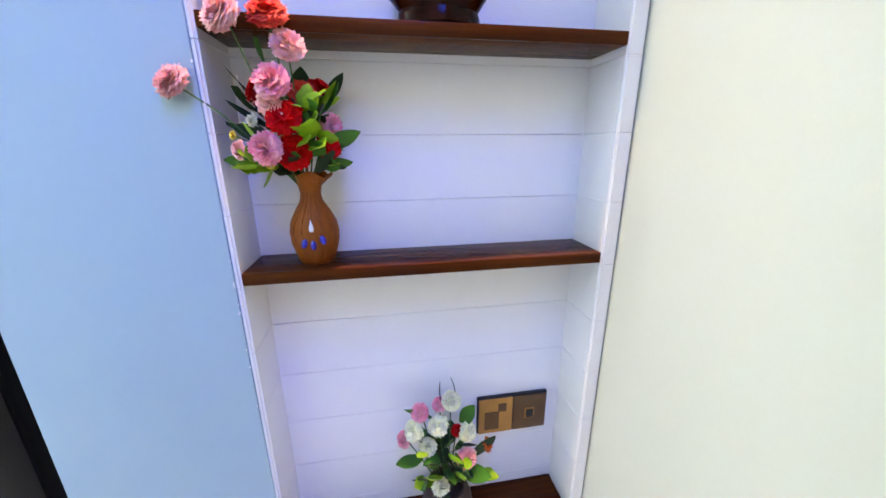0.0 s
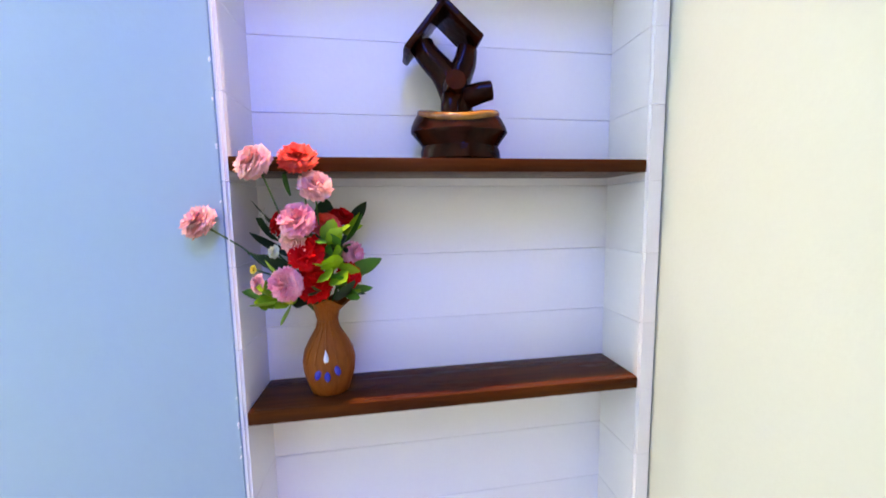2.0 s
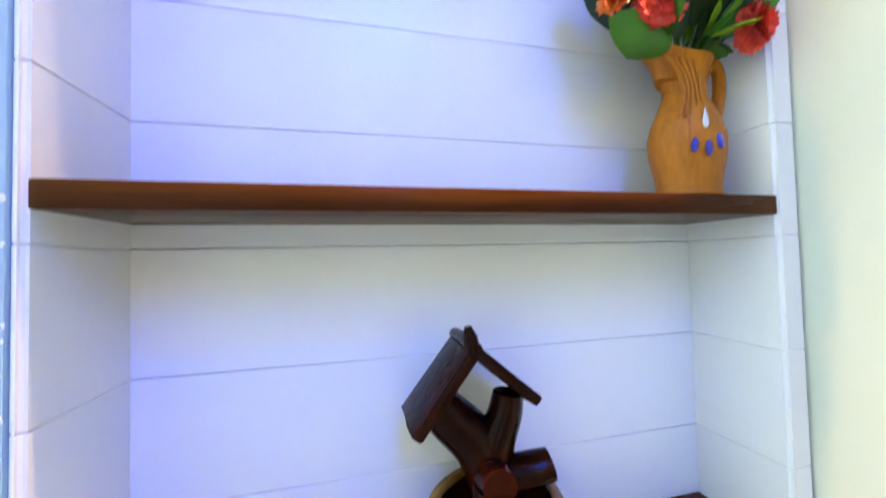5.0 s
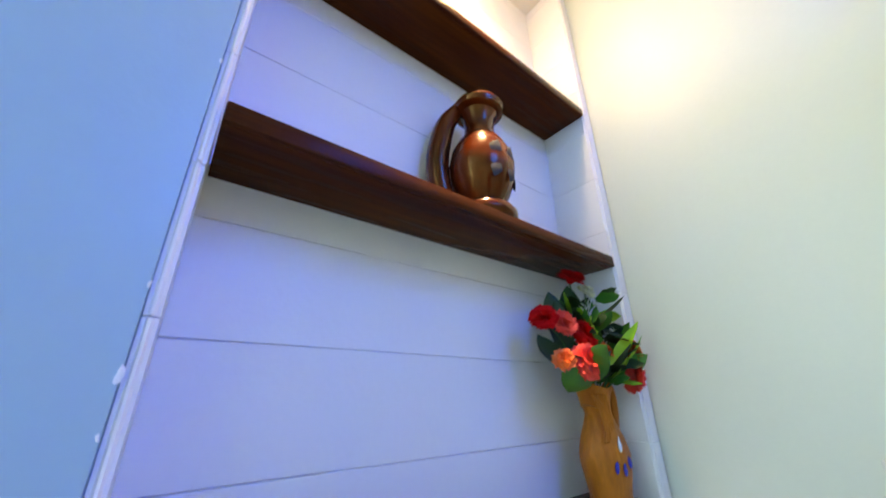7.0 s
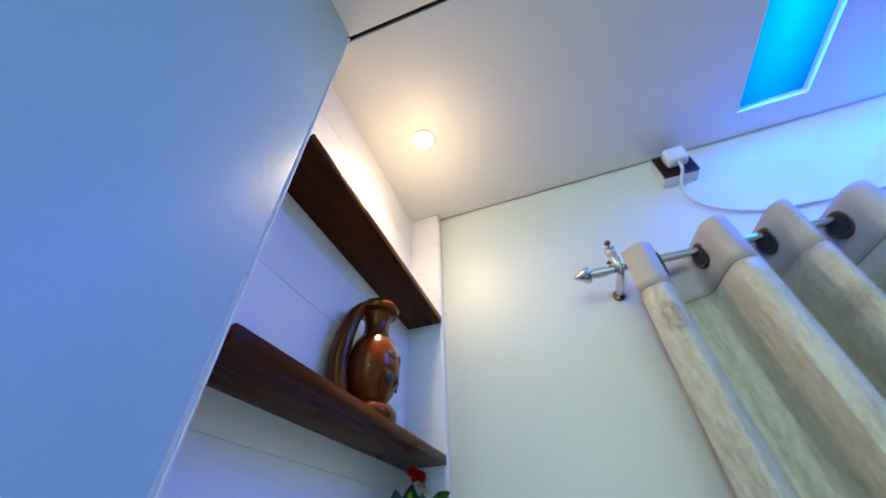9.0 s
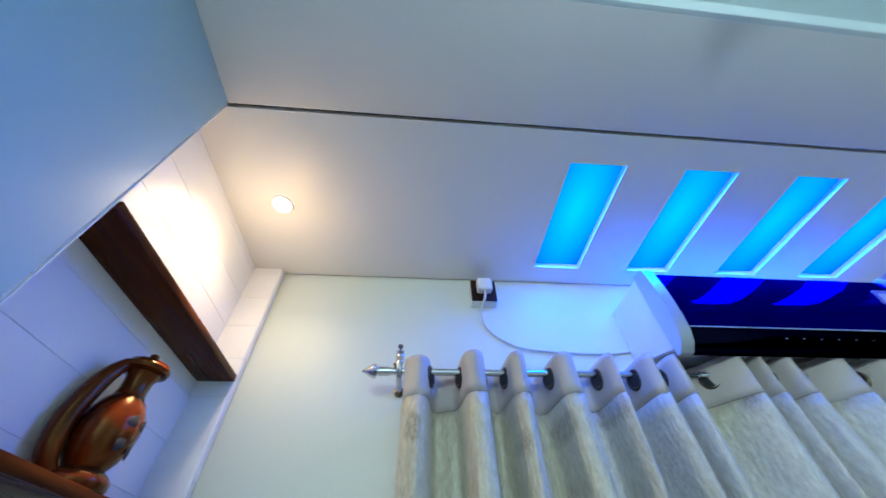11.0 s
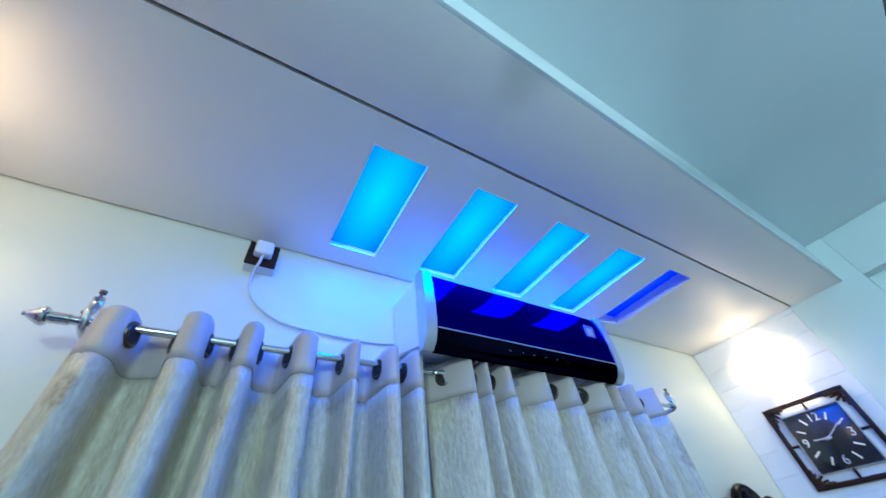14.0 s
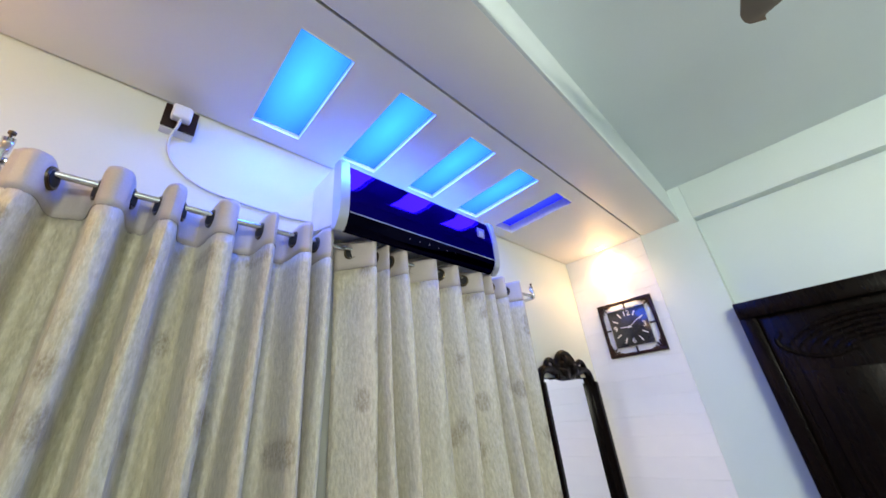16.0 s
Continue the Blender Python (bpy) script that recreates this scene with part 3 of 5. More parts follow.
# ---- doors ----
def door(name, at, label):
    """A dark carved door in its frame, 0.90 m wide; its face looks along -y before it is placed."""
    d = thing(name, label, "door", at, kind="structure")
    part("frame_head", boxes((0.0, 0.92, -0.055, 0.13, 2.0, 2.085), bevel=0.006), M["black_wood"], d)
    for x in (0.0, 0.85):
        part("jamb", boxes((x, x + 0.07, -0.05, 0.13, 0.0, 1.999), bevel=0.006), M["black_wood"], d)
    leaf = part("leaf", boxes((0.072, 0.848, -0.012, 0.028, 0.008, 1.996), bevel=0.003), M["black_wood"], d)
    for x in (0.14, 0.49):
        for z0, z1 in ((0.18, 0.86), (1.0, 1.72)):
            part("panel", boxes((x, x + 0.29, -0.026, -0.0125, z0, z1), bevel=0.008), M["black_wood"], leaf)
    for k in range(6):
        pts = [(0.46 + (0.11 + 0.033 * k) * math.cos(a) * 1.25, -0.016, 1.785 + (0.050 + 0.023 * k) * math.sin(a)) for a in np.linspace(0.15, math.pi - 0.15, 18)]
        part("carved_ridge", tube(pts, [0.004 + 0.008 * math.sin(math.pi * i / 17) for i in range(18)], 8), M["black_wood"], leaf)
    for s in (-1, 1):
        pts = curve_points([(0.46 + s * 0.10, -0.016, 1.80), (0.46 + s * 0.2, -0.018, 1.775), (0.46 + s * 0.3, -0.018, 1.80), (0.46 + s * 0.355, -0.016, 1.86), (0.46 + s * 0.33, -0.016, 1.91)])
        part("carved_scroll", tube(pts, 0.010, 8), M["black_wood"], leaf)
    part("handle", tube(curve_points([(0.79, -0.02, 1.0), (0.79, -0.055, 1.0), (0.76, -0.06, 1.0), (0.69, -0.058, 1.0)]), 0.008, 10), M["bronze"], leaf, "dark bronze lever handle")
    return d


door("door_1", pose(-0.864, FAR + 0.052, 0, 0, 0, 180), "closed black-stained wooden door with a carved crest")
door("door_2", pose(-1.88, 0.10, 0), "closed black-brown wooden door beside the pier")


# ---- shelf niche ----
SHELVES = [0.360, 0.950, 1.281, 1.613, 1.958, 2.280]
for top in SHELVES:
    shelf = thing("shelf", "varnished reddish-brown wooden shelf fixed across the white niche", "shelf", group="niche shelves")
    part("plank", boxes((-0.5685, -0.0015, 0.0062, 0.0945, top - 0.0180, top - 0.0003), bevel=0.0008), M["shelf"], shelf)
    part("front_lipping", boxes((-0.5685, -0.0015, -0.001, 0.0060, top - 0.0185, top), bevel=0.0022), M["shelf"], shelf, "rounded wooden front lipping")


def vase_gems(parent, z, radius, flat, shift=0.0):
    """A white drop over three blue ovals, set on the front of a pot of the given radius, squeezed by flat."""
    def front(x, r):
        return -flat * math.sqrt(r * r - x * x) - 0.0004

    drop = lathe([(0.0, -0.010), (0.0035, -0.007), (0.0045, -0.003), (0.0025, 0.004), (0.0, 0.011)], 10, (1, 0.6), caps=False)
    part("white_drop", drop, M["white_gem"], parent, "white enamel drop", pose(shift, front(shift, radius * 0.95), z + 0.018))
    for dx, dz, turn in ((-0.014, -0.001, 25), (0.001, -0.004, 0), (0.017, 0.003, -20)):
        oval = lathe([(0.0, -0.008), (0.004, -0.005), (0.0052, 0.0), (0.004, 0.005), (0.0, 0.008)], 10, (1, 0.5), caps=False)
        part("blue_oval", oval, M["blue_gem"], parent, "blue enamel oval", pose(dx + shift, front(dx + shift, radius), z - 0.006 + dz, 0, turn, 0))


# terracotta vase on the second shelf
vase = thing("vase", "carved orange-brown terracotta vase with blue ovals on a shelf", "vase", pose(-0.468, 0.040, 0.950) @ Matrix.Diagonal((0.86, 0.88, 1.0, 1)))
profile = [(0.025, 0.0), (0.030, 0.003), (0.035, 0.016), (0.041, 0.034), (0.0425, 0.050), (0.039, 0.066), (0.030, 0.082), (0.0195, 0.097), (0.0165, 0.108),
           (0.020, 0.121), (0.029, 0.133), (0.040, 0.139), (0.037, 0.1385), (0.018, 0.124), (0.013, 0.110), (0.013, 0.100)]
part("body", lathe(profile, 48, (1, 0.72), wave=lambda i, a: (0.0006 * math.cos(16 * a + i * 0.8) * (2 <= i <= 8),
                                                               (0.004 * math.cos(5 * a + 0.6) - 0.004 * math.cos(a)) * (10 <= i <= 13))), M["clay"], vase)
for k in range(-2, 3):
    pts = [(math.copysign(r * math.sin(0.55 * abs(k) * (1 - h * 4)), k) if k else 0, -0.72 * r * math.cos(0.55 * abs(k) * (1 - h * 4)) - 0.0002, h)
           for r, h in profile[4:9]]
    part("carved_rib", tube(curve_points(pts, 4), 0.0016, 6), M["clay"], vase)
vase_gems(vase, 0.044, 0.0425, 0.72)

# ochre jug on the fourth shelf
jug = thing("jug", "carved ochre clay jug with handle and blue ovals on a shelf", "jug", pose(-0.062, 0.036, 1.613) @ Matrix.Diagonal((0.81, 0.84, 1.0, 1)))


def jug_wave(i, a):
    lip = max(0.0, math.cos(a - math.pi)) ** 3 if i >= 9 else 0.0
    return 0.0005 * math.cos(18 * a + i) * (1 <= i <= 8) + 0.020 * lip * min(1, (i - 8) / 3), 0.010 * lip * min(1, (i - 8) / 3)


part("body", lathe([(0.036, 0.0), (0.040, 0.004), (0.038, 0.012), (0.041, 0.026), (0.046, 0.044), (0.047, 0.060), (0.042, 0.076), (0.033, 0.092), (0.026, 0.106),
                    (0.026, 0.119), (0.030, 0.131), (0.036, 0.140), (0.033, 0.140), (0.024, 0.125), (0.020, 0.11)], 48, (1, 0.75), jug_wave), M["jug"], jug)
part("handle", tube(curve_points([(0.026, 0, 0.124), (0.040, 0, 0.142), (0.054, 0, 0.136), (0.054, 0, 0.108), (0.043, 0, 0.076)]), 0.0070, 10), M["jug"], jug)
for k in range(-3, 2):
    pts = [(-0.012 + 0.009 * k, -0.026, 0.075), (-0.010 + 0.006 * k, -0.024, 0.098), (-0.012 + 0.007 * k, -0.0225, 0.118), (-0.020 + 0.010 * k, -0.023, 0.132)]
    part("carved_rib", tube(curve_points(pts, 4), 0.0018, 6), M["jug"], jug)
vase_gems(jug, 0.054, 0.0470, 0.75, -0.010)

# dark pot on the lowest shelf
pot = thing("flower_pot", "round dark brown woven-pattern pot on the lowest shelf", "pot", pose(-0.262, 0.040, 0.360))
part("body", lathe([(0.030, 0.0), (0.040, 0.004), (0.050, 0.022), (0.053, 0.042), (0.050, 0.062), (0.042, 0.080), (0.038, 0.088), (0.034, 0.088), (0.034, 0.07)], 40,
                   wave=lambda i, a: (0.0012 * math.cos(20 * a + math.pi * (i % 2)), 0)), M["brown_weave"], pot)
bm = ring_mesh(0.038, 0.004)
bmesh.ops.rotate(bm, verts=bm.verts[:], matrix=Matrix.Rotation(radians(90), 3, "X"))
part("rim", bm, M["brown_weave"], pot, "", pose(0, 0, 0.088))

# indoor fountain ornament on the third shelf
f = thing("tabletop_fountain", "dark brown glazed fountain ornament shaped as log, basin and roof", "ornament", pose(-0.271, 0.043, 1.281) @ Matrix.Diagonal((0.97, 1.0, 0.94, 1)))
basin = [(0.052, 0.0), (0.057, 0.003), (0.056, 0.014), (0.053, 0.022), (0.060, 0.032), (0.068, 0.042), (0.067, 0.050), (0.061, 0.063), (0.056, 0.071), (0.049, 0.071), (0.045, 0.060), (0.041, 0.030), (0.0, 0.020)]


def lobes(i, a):
    return 0.0035 * math.cos(2 * a) + 0.0018 * math.cos(5 * a + i * 0.5), (0.003 * math.cos(2 * a + 1) + 0.011 * math.sin(a)) * (i > 5)


part("basin", lathe(basin, 40, (1, 0.78), lobes), M["glaze"], f)
pts, rim = [], []
for a in np.linspace(0, 2 * math.pi, 41):
    dr, dz = lobes(8, a)
    pts.append(((0.0535 + dr) * math.cos(a), 0.78 * (0.0535 + dr) * math.sin(a), 0.0705 + dz))
    rim.append(0.0050 + 0.0020 * max(0.0, -math.sin(a)))
part("rim", tube(pts, rim, 10, closed=False), M["amber_glaze"], f, "amber glazed rim")
part("front_root", tube(curve_points([(-0.006, -0.004, 0.105), (-0.012, -0.014, 0.088), (-0.016, -0.022, 0.068), (-0.017, -0.022, 0.030)]), [0.017 - 0.0004 * i for i in range(19)], 12), M["glaze"], f)
part("trunk", tube(curve_points([(0.012, 0.006, 0.030), (0.004, 0.005, 0.075), (-0.006, 0.004, 0.108), (-0.018, 0.004, 0.132), (-0.042, 0.004, 0.158), (-0.050, 0.004, 0.174)]),
                   [0.027 - 0.0001 * i for i in range(16)] + [0.0255 - 0.0004 * i for i in range(15)], 16, 0.75), M["glaze"], f)
part("branch", tube(curve_points([(-0.004, 0.004, 0.100), (0.004, 0.004, 0.128), (0.013, 0.004, 0.150), (0.017, 0.004, 0.170)]), [0.025 - 0.0004 * i for i in range(19)], 16, 0.75), M["glaze"], f)
part("log_spout", tube([(-0.008, 0.0, 0.104), (-0.009, -0.024, 0.109), (-0.009, -0.036, 0.110)], [0.0165, 0.016, 0.0145], 16), M["glaze"], f)
part("log_spout", tube([(0.010, 0.0, 0.096), (0.034, -0.008, 0.103), (0.049, -0.010, 0.106)], [0.0165, 0.0155, 0.0140], 16), M["glaze"], f)
for s, length in ((-1, 0.082), (1, 0.072)):
    bm = boxes((0.0, length, -0.030, 0.030, -0.005, 0.005), bevel=0.003)
    bmesh.ops.subdivide_edges(bm, edges=bm.edges[:], cuts=2)
    for v in bm.verts:
        v.co.z += 0.0012 * math.sin(v.co.x * 240) + 0.001 * math.sin(v.co.y * 150)
    m = pose(-0.024, 0.0, 0.218, 0, 52 if s < 0 else 40, 180 if s < 0 else 0)
    part("roof_slab", bm, M["glaze"], f, "", m)
part("roof_ridge", tube([(-0.025, -0.032, 0.222), (-0.024, 0.0, 0.224), (-0.024, 0.033, 0.222)], [0.006, 0.0065, 0.006], 10), M["glaze"], f)
part("roof_tip", tube([(-0.026, -0.026, 0.220), (-0.028, -0.028, 0.232), (-0.030, -0.028, 0.241)], [0.007, 0.006, 0.003], 8), M["glaze"], f)

for ob in f.children:
    if ob.name.split(".")[0] not in ("basin", "rim"):
        ob.location.x -= 0.003

# lantern ornament on the fifth shelf
l = thing("lantern_ornament", "glossy copper-brown ceramic lantern with cut openings on a shelf", "ornament", pose(-0.258, 0.040, 1.958, 0, 0, -28) @ Matrix.Diagonal((1.06, 1.02, 1.1, 1)))
part("base", lathe([(0.040, 0.0), (0.043, 0.004), (0.043, 0.012), (0.037, 0.020), (0.028, 0.026)], 32), M["copper_glaze"], l)
part("globe", lathe([(0.027, 0.026), (0.036, 0.040), (0.043, 0.060), (0.045, 0.080), (0.041, 0.102), (0.032, 0.120), (0.024, 0.130)], 32), M["copper_glaze"], l)
part("chimney", lathe([(0.024, 0.130), (0.021, 0.142), (0.022, 0.160), (0.027, 0.170)], 28), M["copper_glaze"], l)
part("cap", lathe([(0.027, 0.170), (0.036, 0.174), (0.038, 0.181), (0.033, 0.189), (0.020, 0.195), (0.009, 0.198), (0.007, 0.207), (0.0, 0.211)], 28), M["copper_glaze"], l)
part("side_arm", tube(curve_points([(-0.036, 0.0, 0.012), (-0.054, 0.0, 0.036), (-0.061, 0.0, 0.085), (-0.050, 0.0, 0.145), (-0.032, 0.0, 0.178)]), [0.010 + 0.006 * math.sin(math.pi * i / 24) for i in range(25)], 12), M["copper_glaze"], l)
for a in (-80, -45, -10, 25):
    for h, w in ((0.058, 0.0085), (0.088, 0.0095)):
        oval = lathe([(0.0, -0.014), (w * 0.7, -0.006), (w, 0.0), (w * 0.7, 0.006), (0.0, 0.014)], 10, (1, 0.16), caps=False)
        r = 0.0425 if h < 0.08 else 0.0435
        part("cut_opening", oval, M["dark_gap"], l, "dark cut opening", pose(r * math.cos(radians(a)), r * math.sin(radians(a)), h, 0, 20, a + 90))


# ---- artificial flowers ----
def petal_bloom(radius, layers, ruffle, seed, cup=0.5):
    """A ruffled bloom, its stem end at the origin, opening along +z."""
    rnd = random.Random(seed)
    bm = bmesh.new()
    for layer in range(layers):
        share = (layer + 1) / layers
        count = 6 + 3 * layer
        for k in range(count):
            a = 2 * math.pi * (k + rnd.random() * 0.7) / count
            lean = radians(12 + 88 * share ** 1.2 + rnd.uniform(-10, 10)) * (1.15 - cup * 0.3)
            length, width = radius * (0.86 + rnd.uniform(-0.1, 0.12)), radius * rnd.uniform(0.30, 0.42) * (1.0 if ruffle > 0.07 else 1.5)
            rows = []
            for i in range(4):
                t = i / 3
                out, up = math.sin(lean * (0.55 + 0.45 * t)) * length * t, math.cos(lean * (0.55 + 0.45 * t)) * length * t
                row = []
                for j in range(4):
                    s = (j / 3 - 0.5) * 2
                    w = width * (0.25 + 0.75 * t ** 0.7) * s
                    edge = ruffle * radius * (rnd.uniform(-1, 1) + (0.9 if j % 2 else -0.9) * (i == 3) * (ruffle > 0.07)) * t
                    row.append(bm.verts.new((math.cos(a) * (out + edge) - math.sin(a) * w, math.sin(a) * (out + edge) + math.cos(a) * w,
                                             radius * 0.35 + up * 0.75 + edge * 0.7 - abs(s) * 0.1 * radius * t)))
                rows.append(row)
            for p, q in zip(rows, rows[1:]):
                for j in range(3):
                    bm.faces.new((p[j], p[j + 1], q[j + 1], q[j]))
    bmesh.ops.create_uvsphere(bm, u_segments=8, v_segments=6, radius=radius * 0.28, matrix=Matrix.Translation((0, 0, radius * 0.3)))
    return bm


def leaf_blade(length, width, bend, seed, jag=0.0):
    rnd = random.Random(seed)
    bm = bmesh.new()
    rows = []
    for i in range(8):
        t = i / 7
        w = width * (math.sin(math.pi * min(1, t * 0.92 + 0.08)) ** 0.8) + 0.0004
        z = length * (t - 0.12 * bend * t * t)
        y = -bend * length * 0.55 * t * t
        rows.append([bm.verts.new((-w * (1 + jag * rnd.uniform(-1, 1)), y - w * 0.35, z)), bm.verts.new((0, y, z)), bm.verts.new((w * (1 + jag * rnd.uniform(-1, 1)), y - w * 0.35, z))])
    for p, q in zip(rows, rows[1:]):
        bm.faces.new((p[0], p[1], q[1], q[0])), bm.faces.new((p[1], p[2], q[2], q[1]))
    return bm


BLOOMS, LEAVES = {}, {}


def bloom_mesh(colour, radius, form):
    key = (colour, round(radius, 4), form)
    if key not in BLOOMS:
        layers, ruffle, cup = {"carnation": (10, 0.085, 0.3), "rose": (5, 0.05, 1.1), "daisy": (5, 0.10, 0.5), "tulip": (3, 0.03, 1.9)}[form]
        BLOOMS[key] = mesh("bloom", petal_bloom(radius, layers, ruffle, len(BLOOMS) + 5, cup), M[colour], angle=80)
    return BLOOMS[key]


def leaf_data(colour, length, width, bend, jag):
    key = (colour, length, width, bend, jag)
    if key not in LEAVES:
        LEAVES[key] = mesh("leaf", leaf_blade(length, width, bend, len(LEAVES), jag), M[colour], angle=80)
    return LEAVES[key]


def aim(at, way, spin=0.0):
    return Matrix.Translation(at) @ Vector(way).to_track_quat("Z", "Y").to_matrix().to_4x4() @ pose(0, 0, 0, 0, 0, spin)


def bouquet(label, mouth, blooms, leaves, sprigs=(), tall=0.10, extra=34):
    """blooms: colour, form, radius, place, facing. leaves: colour, length, width, root, way. Places in metres from the vase mouth."""
    b = thing("flower_bouquet", label, "flowers", pose(*mouth))
    blooms = [(c, k, r * 0.95, p, n) for c, k, r, p, n in blooms]
    for i, (colour, form, radius, place, facing) in enumerate(blooms):
        p, n = Vector(place), Vector(facing).normalized()
        part("bloom", bloom_mesh(colour, radius, form), M[colour], b, "", aim(p - n * radius * 0.55, n, 37 * i))
        start = Vector((place[0] * 0.08, place[1] * 0.08, -0.015))
        middle = start.lerp(p, 0.55) + Vector((0, 0, 0.012))
        part("stem", tube(curve_points([start, middle, p - n * radius * 0.5], 4), 0.0012, 6), M["stem"], b)
    for i, (colour, length, width, root, way) in enumerate(leaves):
        part("leaf", leaf_data(colour, length, width, 0.35 + 0.2 * (i % 3), 0.18 if colour == "lime" else 0.06), M[colour], b, "", aim(root, way, 180 + 60 * math.sin(i * 2.3)))
    rnd = random.Random(len(label))
    for i in range(extra):
        a, h = rnd.uniform(0, 2 * math.pi), rnd.uniform(0.0, tall)
        way = Vector((math.cos(a) * 1.2, min(0.15, math.sin(a)) - 0.35, rnd.uniform(-0.3, 0.8)))
        root = Vector((math.cos(a) * 0.022, min(0.3, math.sin(a)) * 0.028, h + 0.004))
        colour = rnd.choice(("dark_leaf", "dark_leaf", "leaf", "leaf", "lime"))
        part("leaf", leaf_data(colour, rnd.choice((0.032, 0.040, 0.048)), rnd.choice((0.008, 0.011)), 0.5, 0.22), M[colour], b, "", aim(root, way, rnd.uniform(0, 360)))
    for tip in sprigs:
        bm = tube(curve_points([(0, 0, -0.01), Vector(tip) * 0.5 + Vector((0, 0, 0.01)), tip], 4), 0.0008, 5)
        for k in range(12):
            q = Vector(tip) * (0.6 + 0.4 * k / 11)
            tube([q, q + Vector((0.010 * math.cos(k * 2.4), 0.010 * math.sin(k * 2.4), 0.010))], [0.0011, 0.0004], 4, bm=bm)
        part("sprig", bm, M["grey_sprig"], b, "pale grey-white sprig")
    return b


# pink and red bunch, mouth of the terracotta vase at (-0.470, 0.040, 1.086)
def rel(points, mouth):
    return [(c, k, r, (x - mouth[0], y - mouth[1], z - mouth[2]), n) for c, k, r, (x, y, z), n in points]


mouth = (-0.470, 0.040, 1.084)
